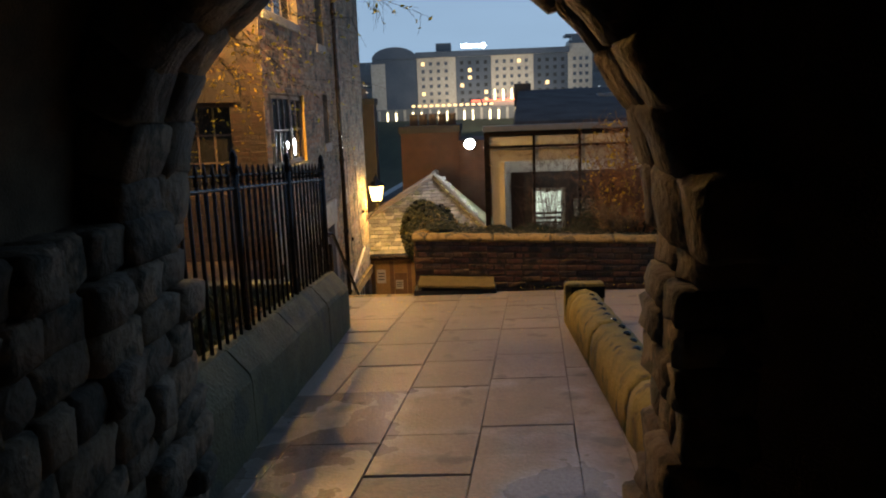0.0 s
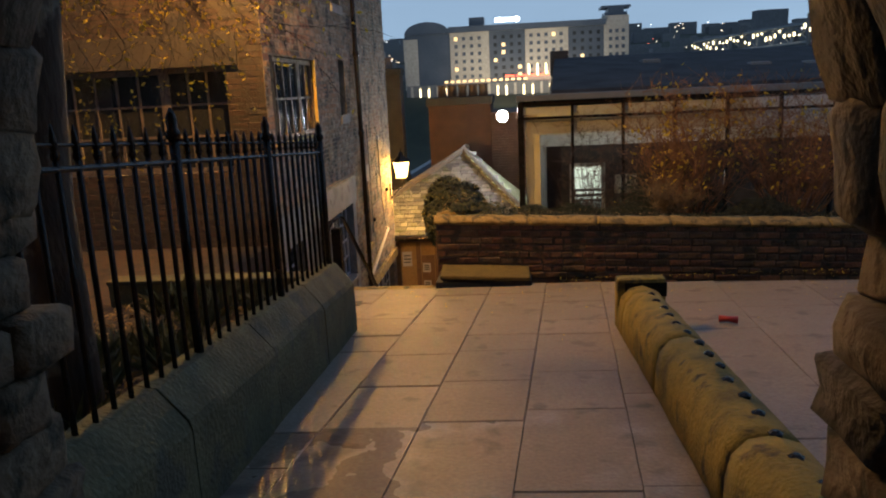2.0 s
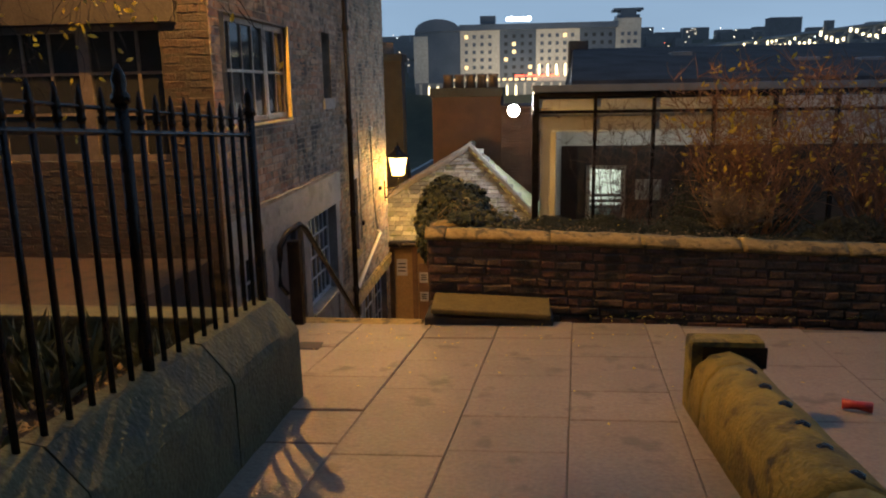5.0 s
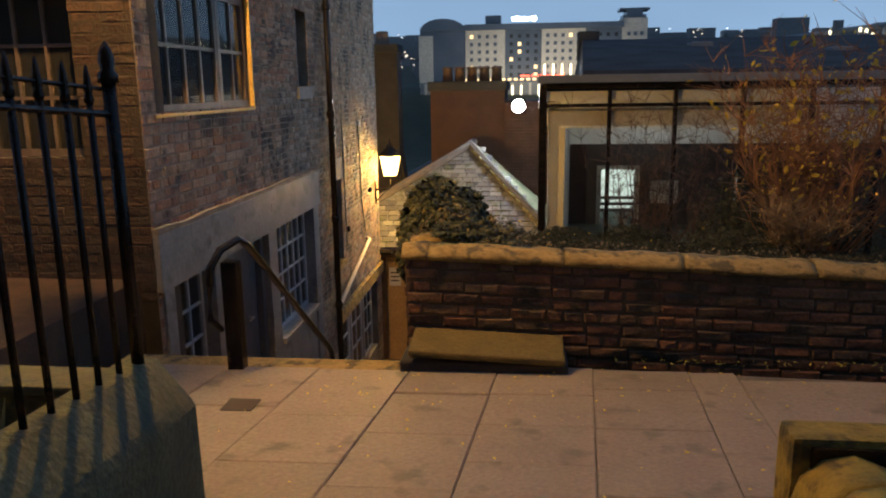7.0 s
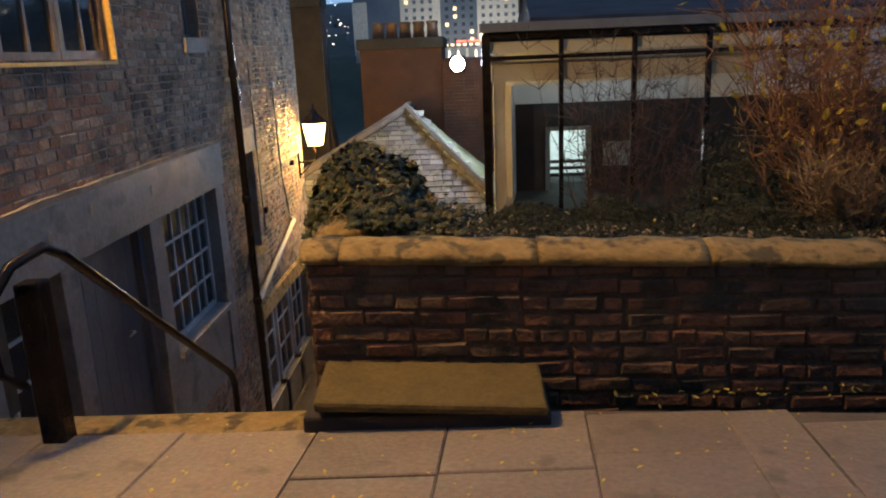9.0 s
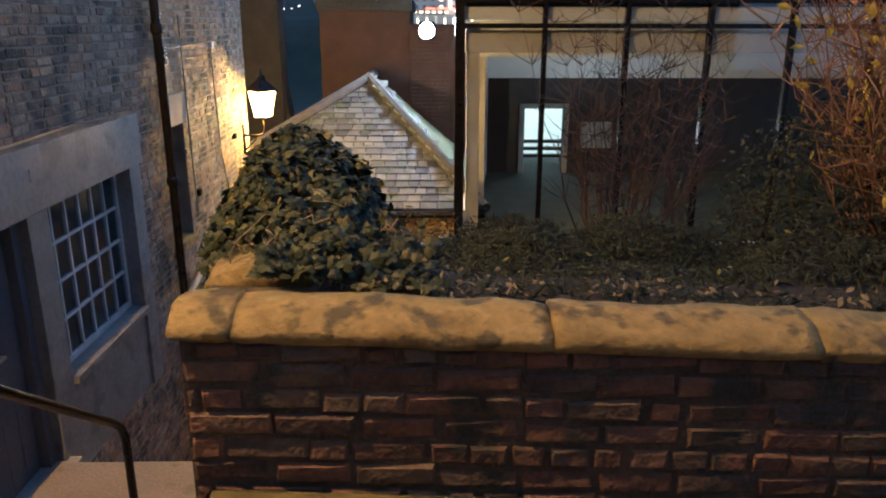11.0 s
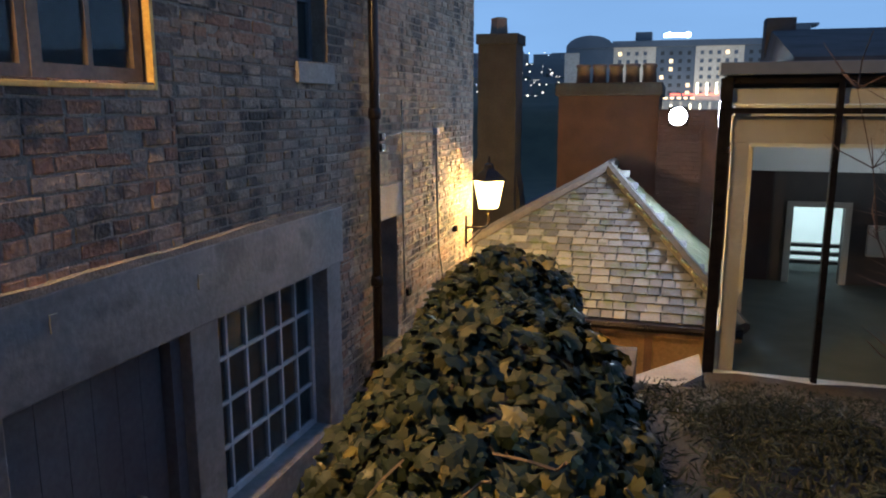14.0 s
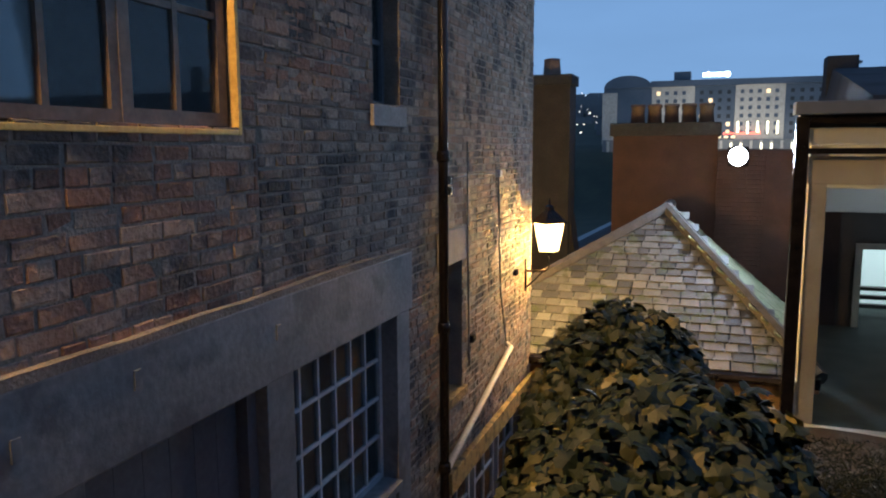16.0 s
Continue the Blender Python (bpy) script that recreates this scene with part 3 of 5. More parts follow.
def multipane(name, pl, u0, u1, z0, z1, cols, rws, material, depth, label, frame_w=0.05, bar=0.022, category="window", panes=G_PANE, sill=None, kind="structure"):
    """A window of many panes: frame, glazing bars and glass each a part."""
    win = thing(name, label, category, kind=kind, at=pl((u0 + u1) / 2, -depth, z0))
    g = B()
    for a, b, c, d in ((u0, u0 + frame_w, z0, z1), (u1 - frame_w, u1, z0, z1), (u0 + frame_w, u1 - frame_w, z0, z0 + frame_w), (u0 + frame_w, u1 - frame_w, z1 - frame_w, z1)):
        pl.box(g, a, b, -depth - 0.05, -depth, c, d)
    fr = part("window_frame", g, material, win)
    a, b, c, d = u0 + frame_w, u1 - frame_w, z0 + frame_w, z1 - frame_w
    for k in range(1, cols):
        g = B()
        u = a + (b - a) * k / cols
        pl.box(g, u - bar / 2, u + bar / 2, -depth - 0.035, -depth - 0.005, c, d)
        part("glazing_bar", g, material, win)
    for k in range(1, rws):
        g = B()
        z = c + (d - c) * k / rws
        pl.box(g, a, b, -depth - 0.033, -depth - 0.007, z - bar / 2, z + bar / 2)
        part("glazing_bar", g, material, win)
    for i in range(cols):
        for j in range(rws):
            g = B()
            ua, ub, za, zb = a + (b - a) * i / cols, a + (b - a) * (i + 1) / cols, c + (d - c) * j / rws, c + (d - c) * (j + 1) / rws
            t = rnd.uniform(-0.002, 0.002)
            pl.box(g, ua, ub, -depth - 0.024 + t, -depth - 0.02 + t, za, zb)
            pn = part("pane", g, panes, win)
            pn.visible_shadow = False
    if sill:
        g = B()
        pl.box(g, u0 - 0.06, u1 + 0.06, -depth - 0.02, sill[0], z0 - sill[1], z0, 0.006)
        part("window_sill", g, sill[2], win)
    return win


# upper windows of the facade
multipane("window_1", FAC, 4.74, 6.03, 1.55, 2.54, 4, 2, M_BROWNSASH, 0.05, "many-paned brown timber window in the brick facade", 0.05, 0.03)
multipane("window_2", FAC, 6.03, 6.70, 1.55, 2.54, 2, 2, M_BROWNSASH, 0.045, "brown timber casement in the brick facade", 0.06, 0.03)
# Thin edging added to carry the lamplit yellow of the reveal.
g = B()
for a, b, c, d in ((6.705, 6.73, 1.51, 2.56), (4.7, 6.705, 1.51, 1.535)):
    FAC.box(g, a, b, -0.03, 0.012, c, d, 0.004)
part("trim_window", g, M_LITREVEAL, None, "window reveal edging, coloured yellow for the lamplight on it", "trim", kind="structure")
multipane("window_3", FAC, 8.22, 8.66, 1.73, 2.62, 1, 2, M_DOORPAINT, 0.12, "narrow dark sash window with stone sill", 0.04, 0.03, sill=(0.03, 0.14, M_STONE))
multipane("window_4", FAC, 8.05, 8.66, 3.46, 4.6, 2, 3, M_DOORPAINT, 0.12, "upper dark sash window with stone sill", 0.04, 0.025, sill=(0.03, 0.14, M_STONE))
multipane("window_5", FAC, 4.74, 6.70, 3.62, 5.2, 4, 3, M_BROWNSASH, 0.1, "upper many-paned brown window", 0.06, 0.03, sill=(0.03, 0.12, M_STONE))
multipane("window_6", FAC, 9.48, 10.05, -0.75, 0.44, 2, 3, M_DOORPAINT, 0.16, "recessed dark window by the downpipe", 0.05, 0.025, sill=(0.04, 0.08, M_COPING))
g = B()
FAC.box(g, 9.40, 10.16, -0.2, 0.016, 0.44, 0.74, 0.006)
part("lintel", g, M_STONE, facade, "pale stone lintel over the recessed window")
# shopfront under the beam
multipane("window_7", FAC, 7.1, 8.5, -0.98, 0.26, 6, 4, M_SASH, 0.10, "grey-white many-paned shop window under the beam", 0.045, 0.022)
multipane("window_8", FAC, 4.72, 5.46, -0.98, 0.26, 3, 4, M_SASH, 0.10, "grey-white many-paned shop window beside the door", 0.045, 0.022)
front = thing("shopfront", "grey painted timber shopfront posts and stall riser", "shopfront", kind="structure", at=(-2.17, 6.7, -1.7))
for a, b, n in ((4.56, 4.72, 0.02), (5.46, 5.66, 0.02), (6.84, 7.1, 0.02), (8.5, 8.73, 0.025)):
    g = B()
    FAC.box(g, a, b, -0.2, n, -1.75, 0.26, 0.008)
    part("timber_post", g, M_GREYPAINT, front)
for a, b in ((7.1, 8.5), (4.72, 5.46)):
    g = B()
    FAC.box(g, a, b, -0.14, 0.0, -1.75, -1.04)
    part("stall_riser", g, M_GREYPAINT, front)
    g = B()
    FAC.box(g, a, b, -0.14, 0.06, -1.04, -0.98, 0.008)
    part("shop_sill", g, M_GREYPAINT, front)
door = thing("door_1", "closed slate-blue painted timber door under the beam", "door", kind="structure", at=FAC(6.25, -0.12, -1.5))
g = B()
FAC.box(g, 5.74, 6.76, -0.17, -0.12, -1.5, 0.24, 0.004)
leaf = part("door_leaf", g, M_DOORPAINT, door)
for k in range(6):
    g = B()
    FAC.box(g, 5.76 + 0.166 * k, 5.76 + 0.166 * k + 0.1645, -0.12, -0.115, -1.48, 0.22, 0.003)
    part("door_board", g, M_DOORPAINT, door)
for a, b in ((5.66, 5.74), (6.76, 6.84)):
    g = B()
    FAC.box(g, a, b, -0.2, -0.05, -1.75, 0.26)
    part("door_jamb", g, M_DOORPAINT, door)
g = B()
tube(g, [FAC(6.5, -0.115, -0.55), FAC(6.5, -0.06, -0.55)], 0.012, 8)
tube(g, [FAC(6.5, -0.065, -0.55), FAC(6.4, -0.065, -0.555)], 0.01, 8)
part("door_handle", g, M_BRASS, door, "small worn brass lever handle", smooth=True)
g = B()
FAC.box(g, 5.6, 6.9, -0.2, 0.1, -1.62, -1.5, 0.01)
part("threshold", g, M_STONE, door)
# lower shopfront
g = B()
FAC.box(g, 9.6, 12.83, -0.3, 0.06, -1.62, -1.42, 0.01)
part("lintel", g, M_COPING, facade, "yellow stone band over the lower shop windows")
for a, b in ((9.8, 10.6), (10.75, 11.5), (11.65, 12.35)):
    multipane("window_9", FAC, a, b, -2.9, -1.62, 2, 3, M_SASH, 0.1, "lower shop window with pale bars", 0.05, 0.025)
    g = B()
    FAC.box(g, a - 0.15, b + 0.15, -0.2, -0.01, -3.4, -2.9)
    part("stall_riser", g, M_GREYPAINT, facade)
# gable windows
multipane("window_10", GAB, 2.62, 3.4, 1.25, 2.44, 3, 3, M_BROWNSASH, 0.12, "dark many-paned window under the gable lintel", 0.05, 0.025)
multipane("window_11", GAB, 3.4, 5.1, 1.25, 2.44, 6, 3, M_BROWNSASH, 0.12, "wide dark many-paned gable window", 0.06, 0.025)
multipane("window_12", GAB, 3.6, 4.9, 3.55, 5.0, 3, 3, M_BROWNSASH, 0.12, "upper brown gable window with pale sill", 0.06, 0.03, sill=(0.04, 0.1, M_STONE))

# pipes and cables on the facade
pipe = thing("downpipe", "black cast iron downpipe with collars on the facade", "downpipe", at=FAC(9.37, 0.06, -3.4))
g = B()
tube(g, [FAC(9.37, 0.07, -3.4), FAC(9.37, 0.07, 6.2)], 0.042, 10)
part("pipe", g, M_IRON, pipe, smooth=True)
for z in (-0.08, 1.33, 2.7, 4.1, -1.3):
    g = B()
    lathe(g, FAC(9.37, 0.07, z), [(0.052, 0), (0.056, 0.02), (0.056, 0.06), (0.05, 0.09)], 10)
    part("collar", g, M_IRON, pipe, smooth=True)
waste = thing("waste_pipe", "pale sloping waste pipe fixed to the facade", "pipe", at=FAC(10.4, 0.06, -1.0))
g = B()
tube(g, [FAC(11.6, 0.0, -0.74), FAC(11.57, 0.07, -0.77), FAC(9.45, 0.07, -1.29), FAC(9.38, 0.07, -1.34)], 0.032, 8)
part("pipe", g, M_CREAM, waste, smooth=True)
wire = thing("wall_cables", "grey cables and junction box clipped to the brickwork", "cables", at=FAC(10.5, 0.02, 1.0))
for pts in ([(9.5, 1.17), (10.3, 1.2), (11.17, 1.17)], [(11.2, 1.16), (11.24, 0.5), (11.3, -0.1), (11.55, -0.7)], [(10.15, 1.5), (10.17, 0.2), (10.2, -0.6)], [(10.2, -0.1), (11.3, -0.02), (12.2, 0.1)]):
    g = B()
    tube(g, [FAC(u, 0.022, z) for u, z in pts], 0.008, 5)
    part("cable", g, M_CABLE, wire)
for u, z in ((11.17, 1.17), (9.6, 1.17), (9.6, 1.08), (10.25, -0.35), (11.9, 0.02)):
    g = B()
    FAC.box(g, u - 0.04, u + 0.04, 0.01, 0.06, z - 0.03, z + 0.04, 0.006)
    part("junction_box", g, M_SASH if u > 11.1 and z > 1 else M_IRON, wire)

# ---- lanterns ----


def lantern(name, centre, label, s, glowm):
    """A tapered four-pane lantern; centre is the middle of the glass."""
    c = Vector(centre)
    ln = thing(name, label, "street lamp", at=c)
    g = B()
    h, a, b = 0.17 * s, 0.10 * s, 0.155 * s
    lo = [c + Vector((x * a, y * a, -h)) for x, y in ((-1, -1), (1, -1), (1, 1), (-1, 1))]
    hi = [c + Vector((x * b, y * b, h)) for x, y in ((-1, -1), (1, -1), (1, 1), (-1, 1))]
    for k in range(4):
        g = B()
        q = (k + 1) % 4
        out = (lo[k] + lo[q]) / 2 - c
        prism(g, [lo[k], lo[q], hi[q], hi[k]], Vector((out.x, out.y, 0)).normalized() * 0.003)
        p = part("glowing_pane", g, glowm, ln, "bright yellow glowing pane")
        p.visible_shadow = False
    for k in range(4):
        g = B()
        tube(g, [lo[k], hi[k]], 0.007 * s, 4)
        part("frame_bar", g, M_IRON, ln)
    g = B()
    lathe(g, c + Vector((0, 0, h)), [(0.23 * s, 0), (0.2 * s, 0.03 * s), (0.09 * s, 0.13 * s), (0.06 * s, 0.15 * s), (0.06 * s, 0.2 * s), (0.02 * s, 0.22 * s), (0.012 * s, 0.30 * s)], 4)
    part("cap", g, M_IRON, ln)
    g = B()
    lathe(g, c + Vector((0, 0, -h - 0.06 * s)), [(0.012 * s, 0), (0.025 * s, 0.03 * s), (0.03 * s, 0.06 * s)], 8)
    part("base_cup", g, M_IRON, ln)
    return ln


ln = lantern("wall_lantern", (-1.90, 12.6, 0.36), "lit yellow four-sided lantern on an iron wall bracket", 1.0, E_LANTERN)
g = B()
tube(g, [(-1.90, 12.6, 0.12), (-1.90, 12.6, -0.02), (-1.94, 12.58, -0.06), (-2.16, 12.45, -0.05)], 0.016, 6)
tube(g, [(-2.15, 12.45, 0.1), (-2.15, 12.45, -0.3)], 0.014, 6)
tube(g, [(-2.15, 12.45, -0.26), (-2.05, 12.52, -0.16), (-1.96, 12.57, -0.06)], 0.01, 6)
part("bracket", g, M_IRON, ln, smooth=True)
ln = lantern("corner_lantern", (-2.02, 3.75, 4.45), "lit orange lantern on a bracket at the building corner", 1.1, E_SODIUM)
g = B()
tube(g, [(-2.02, 3.75, 4.62), (-2.03, 3.78, 4.9), (-2.20, 4.52, 4.9)], 0.016, 6)
part("bracket", g, M_IRON, ln)

# ---- garden wall with coping ----
A = math.radians(0.6)
DROP = 0.035
GW = Plane((-0.27, 4.08, 0), (math.cos(A), -math.sin(A), 0), (-math.sin(A), -math.cos(A), 0))


def gbox(bm, pl, u0, u1, n0, n1, z0, z1, bevel=0.0):
    box(bm, (u0, n0, z0), (u1, n1, z1), bevel)
    bmesh.ops.transform(bm, matrix=pl.matrix(0, 0, 0), verts=bm.verts[:])
    return bm


g = B()
prism(g, [GW(0, -0.003, -0.3), GW(6.8, -0.003, -0.6), GW(6.8, -0.003, 0.645 - DROP * 6.8), GW(0, -0.003, 0.645)], GW.n * -0.3)
gardenwall = part("wall_garden", g, M_WALLMORTAR, None, "low old red brick wall with stone coping", "wall", kind="structure")
SIDE = Plane((-0.27, 4.09, 0), (0, 1, 0), (-1, 0, 0))
g = B()
box(g, (-0.267, 4.09, -2.4), (0.05, 6.15, 0.65))
box(g, (-0.267, 6.15, -3.5), (0.05, 10.4, -0.75))
sidewall = part("wall_stair", g, M_DARKMORTAR, None, "brick retaining wall beside the steps", "wall", kind="structure")

def coping_block(parent, pl, u0, u1, w0, w1, z0, z1, seed, drop=0.0):
    g = B()
    n = max(4, int((u1 - u0) / 0.04))
    prof = [(w0 - 0.012, z0 - 0.012), (w0 + 0.006, z0 + 0.008), (w0, z0 + 0.03), (w0 - 0.03, z1 - 0.024), (w0 - 0.075, z1 - 0.005), ((w0 + w1) / 2 - 0.02, z1 + 0.004), (w1 + 0.03, z1), (w1, z0 + 0.03), (w1, z0 - 0.01)]
    rings = []
    for k in range(n + 1):
        uu = u0 + (u1 - u0) * k / n
        e = (0.007 if u0 < 0.16 else 0.001) if k in (0, n) else 0
        wob = [noise.noise((uu * 5 + seed, j * 0.6, 0)) * 0.014 + noise.noise((uu * 15 + seed, j * 1.3, 4)) * 0.007 for j in range(len(prof))]
        rings.append([g.verts.new(pl(uu, q - math.copysign(e, q - (w0 + w1) / 2) + wob[j], z - drop * uu + (wob[-1 - j] if 0 < j < 8 else 0) - (e * 0.6 if 1 < j < 7 else 0))) for j, (q, z) in enumerate(prof)])
    for a, b in zip(rings, rings[1:]):
        for j in range(len(prof)):
            i = (j + 1) % len(prof)
            g.faces.new((a[j], a[i], b[i], b[j]))
    g.faces.new(rings[0])
    g.faces.new(rings[-1][::-1])
    return part("coping_stone", g, M_COPING, parent, smooth=True)


edges = [-0.03, 0.14, 1.0, 1.72, 2.5, 3.3, 4.1, 5.0, 5.9, 6.8]
for k, (a, b) in enumerate(zip(edges, edges[1:])):
    coping_block(gardenwall, GW, a + 0.0015, b - 0.0015, 0.016, -0.21, 0.645, 0.716, 20 + k, DROP)
for k in range(2):
    coping_block(sidewall, SIDE, 0.36 + 0.75 * k, 1.1 + 0.75 * k, 0.03, -0.30, 0.645, 0.712, 40 + k)
lay_bricks(gardenwall, GW, 0.0, 6.8, -0.105, 0.64, [], M_RED, (-0.1, 3.1, -0.2, 1), course=0.076, length=0.225, depth=0.005, seed=17, drop=DROP, worn=0.005, chamfer=0.010, joint=0.013)
lay_bricks(sidewall, SIDE, 0.02, 2.05, -2.4, 0.66, [], M_RED, (-1, 1.2, -0.9, 1), depth=0.012, seed=18, worn=0.003)

bench = thing("stone_block", "long mossy sandstone block lying at the wall foot", "stone block", at=(0.2, 3.9, -0.02))
g = B()
gbox(g, GW, 0.05, 1.0, 0.02, 0.34, pave(0.3, 3.9) + 0.095, pave(0.3, 3.9) + 0.14, 0.016)
for v in g.verts:
    v.co.z += 0.17 * (v.co.y - 3.9) + 0.03 * max(0, 0.75 - v.co.x)
for v in g.verts:
    v.co += Vector((noise.noise(v.co * 7), noise.noise(v.co * 6 + Vector((5, 0, 0))), noise.noise(v.co * 8 + Vector((0, 9, 0))))) * 0.012
part("block", g, M_BLOCK, bench)
# Black course painted in for the shade of the gap below the block.
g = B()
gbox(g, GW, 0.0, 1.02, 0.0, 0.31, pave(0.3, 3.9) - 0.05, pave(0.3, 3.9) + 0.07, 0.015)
part("lower_course", g, M_DARKBRICK, bench, "near-black course standing for the shaded gap under the block")

# ---- kerb wall ----
kerb = thing("kerb_wall", "low rounded mossy sandstone kerb with holes of old railings", "kerb", at=(1.5, 0.3, 0.2))
ys = [1.92, 1.66, 0.35, -1.1, -2.4]
rs = random.Random(4)
for k, (a, b) in enumerate(zip(ys, ys[1:])):
    g = B()
    n = max(6, int((a - b) / 0.11))
    hgt = 0.33
    prof = [(1.37, -0.05), (1.38, 0.17), (1.40, 0.26), (1.46, hgt), (1.56, hgt + 0.02), (1.66, hgt - 0.02), (1.71, 0.22), (1.72, -0.05)]
    rings = []
    for j in range(n + 1):
        y = a - 0.004 + (b - a + 0.008) * j / n
        rings.append([g.verts.new((x + 0.01 * noise.noise((y * 3, x * 5, 3)), y, pave(1.5, y) + z + 0.012 * noise.noise((y * 4, x * 6, z * 4)))) for x, z in prof])
    for p, q in zip(rings, rings[1:]):
        for j in range(len(prof)):
            i = (j + 1) % len(prof)
            g.faces.new((p[j], p[i], q[i], q[j]))
    g.faces.new(rings[0])
    g.faces.new(rings[-1][::-1])
    part("kerb_stone", g, M_MOSSY, kerb, smooth=True)
# Raised black knobs stand in for the dark of the old railing holes.
for k in range(15):
    y = 1.55 - 0.22 * k
    g = B()
    lathe(g, (1.58 + rs.uniform(-0.02, 0.02), y, pave(1.5, y) + 0.33), [(0.028, 0), (0.03, 0.018), (0.012, 0.03)], 7)
    part("railing_stub", g, M_IRON, kerb)
g = B()
box(g, (1.37, 1.90, pave(1.5, 1.95) - 0.05), (1.75, 2.06, pave(1.5, 1.95) + 0.40), 0.03)
part("end_block", g, M_MOSSY, kerb)
# Black plate on the face imitates the shade in a slot.
g = B()
box(g, (1.43, 1.885, pave(1.5, 1.95) + 0.26), (1.75, 1.902, pave(1.5, 1.95) + 0.37))
part("socket", g, M_IRON, kerb, "black plate on the end block, standing for a shaded recess")
can = thing("drink_can", "crushed red drink can lying on the paving", "can", at=(2.25, 1.95, pave(2.25, 1.95)))
g = B()
tube(g, [(2.18, 1.98, pave(2.2, 1.9) + 0.03), (2.24, 1.95, pave(2.2, 1.9) + 0.035), (2.31, 1.93, pave(2.3, 1.9) + 0.03)], [0.03, 0.022, 0.03], 10)
part("can_body", g, M_REDCAN, can, smooth=True)

# ---- plinth and iron fence ----
fence = thing("iron_fence", "black wet iron railings on a dark stone plinth", "fence", at=(-0.95, 0.2, 0.2))
pl_y = [2.07, 1.1, 0.0, -1.1, -2.1]
for a, b in zip(pl_y, pl_y[1:]):
    g = B()
    n = 6
    rings = []
    for j in range(n + 1):
        y = a - 0.003 + (b - a + 0.006) * j / n
        z = pave(-0.77, y)
        rings.append([g.verts.new((x + rs.uniform(-0.004, 0.004), y, z + h + rs.uniform(-0.004, 0.004))) for x, h in ((-0.77, -0.1), (-0.775, 0.40), (-0.79, 0.44), (-0.91, 0.585), (-1.0, 0.60), (-1.12, 0.50), (-1.15, 0.4), (-1.15, -0.1))])
    for p, q in zip(rings, rings[1:]):
        for j in range(8):
            i = (j + 1) % 8
            g.faces.new((p[j], p[i], q[i], q[j]))
    g.faces.new(rings[0])
    g.faces.new(rings[-1][::-1])
    part("plinth_stone", g, M_PLINTH, fence)
FX = -0.95


def picket(y, r, top, post=False):
    z0 = pave(-0.77, y) + 0.57
    g = B()
    z1 = pave(-0.77, y) + top
    tube(g, [(FX, y, z0), (FX, y, z1)], r, 6)
    if post:
        lathe(g, (FX, y, z1 - 0.01), [(r * 1.35, 0), (r * 1.35, 0.03), (r * 0.9, 0.045), (r * 1.1, 0.08), (r * 0.8, 0.11), (0.006, 0.14)], 8)
    else:
        lathe(g, (FX, y, z1 - 0.03), [(r * 1.1, 0), (r * 1.5, 0.012), (r * 1.05, 0.03), (r * 1.35, 0.045), (r * 0.9, 0.09), (0.003, 0.125)], 6)
    part("fence_post" if post else "picket", g, M_IRON, fence, smooth=True)


for k in range(4):
    picket(2.0 - 1.29 * k, 0.026, 1.62, True)
    for j in range(1, 10):
        y = 2.0 - 1.29 * k - 0.129 * j
        if y > -2.0:
            picket(y, 0.0125, 1.565)
for h, r in ((1.505, 0.013), (1.588, 0.008)):
    g = B()
    tube(g, [(FX, 2.0, pave(-0.77, 2.0) + h), (FX, -2.1, pave(-0.77, -2.1) + h)], r, 6)
    part("fence_rail", g, M_IRON, fence)

# ---- handrail of the steps ----
rail = thing("handrail", "black iron handrail with a thick post at the step head", "handrail", at=(-1.28, 3.80, -0.04))
g = B()
box(g, (-1.36, 3.74, -0.05), (-1.26, 3.84, 0.68), 0.012)
part("post", g, M_IRON, rail)
g = B()
tube(g, [(-1.38, 3.62, 0.56), (-1.38, 3.64, 0.66), (-1.34, 3.72, 0.76), (-1.28, 3.86, 0.80), (-1.27, 3.98, 0.74), (-1.26, 5.72, -0.56), (-1.26, 5.80, -0.63), (-1.26, 5.84, -0.72), (-1.26, 5.84, -1.49)], 0.024, 8)
part("rail", g, M_IRON, rail, smooth=True)
g = B()
tube(g, [(-1.38, 3.62, 0.56), (-1.38, 3.60, 0.36), (-1.37, 3.72, 0.26)], 0.02, 8)
part("scroll_end", g, M_IRON, rail, smooth=True)
g = B()
box(g, (-1.12, 3.05, pave(-1.04, 3.1) - 0.01), (-0.95, 3.2, pave(-1.04, 3.1) + 0.006))
part("drain_cover", g, M_PANEL, None, "small square iron drain cover in the paving", "drain cover")

# ---- archway that the walk starts in ----
def arch_pt(a, c=0.22, w=0.96, z0=1.78, rise=1.05):
    return c + w * math.cos(a), z0 + rise * math.sin(a)


def passage(bm, ring0, ring1, out0, out1):
    """A block between two faces, pierced by an arched opening."""
    a, b = [bm.verts.new(p) for p in ring0], [bm.verts.new(p) for p in ring1]
    oa, ob_ = [bm.verts.new(p) for p in out0], [bm.verts.new(p) for p in out1]
    for i in range(len(a) - 1):
        bm.faces.new((a[i], a[i + 1], b[i + 1], b[i]))
    for i in range(3):
        bm.faces.new((oa[i], oa[i + 1], ob_[i + 1], ob_[i]))
    for ring, o in ((a, oa), (b, ob_)):
        bm.faces.new([o[0], o[1], *ring[8::-1]])
        bm.faces.new([o[1], o[2], ring[8]])
        bm.faces.new([o[2], o[3], *ring[:7:-1]])


def skew(x):
    return -2.0 - 0.45 * (min(2, max(-1, x)) + 0.7) / 1.9


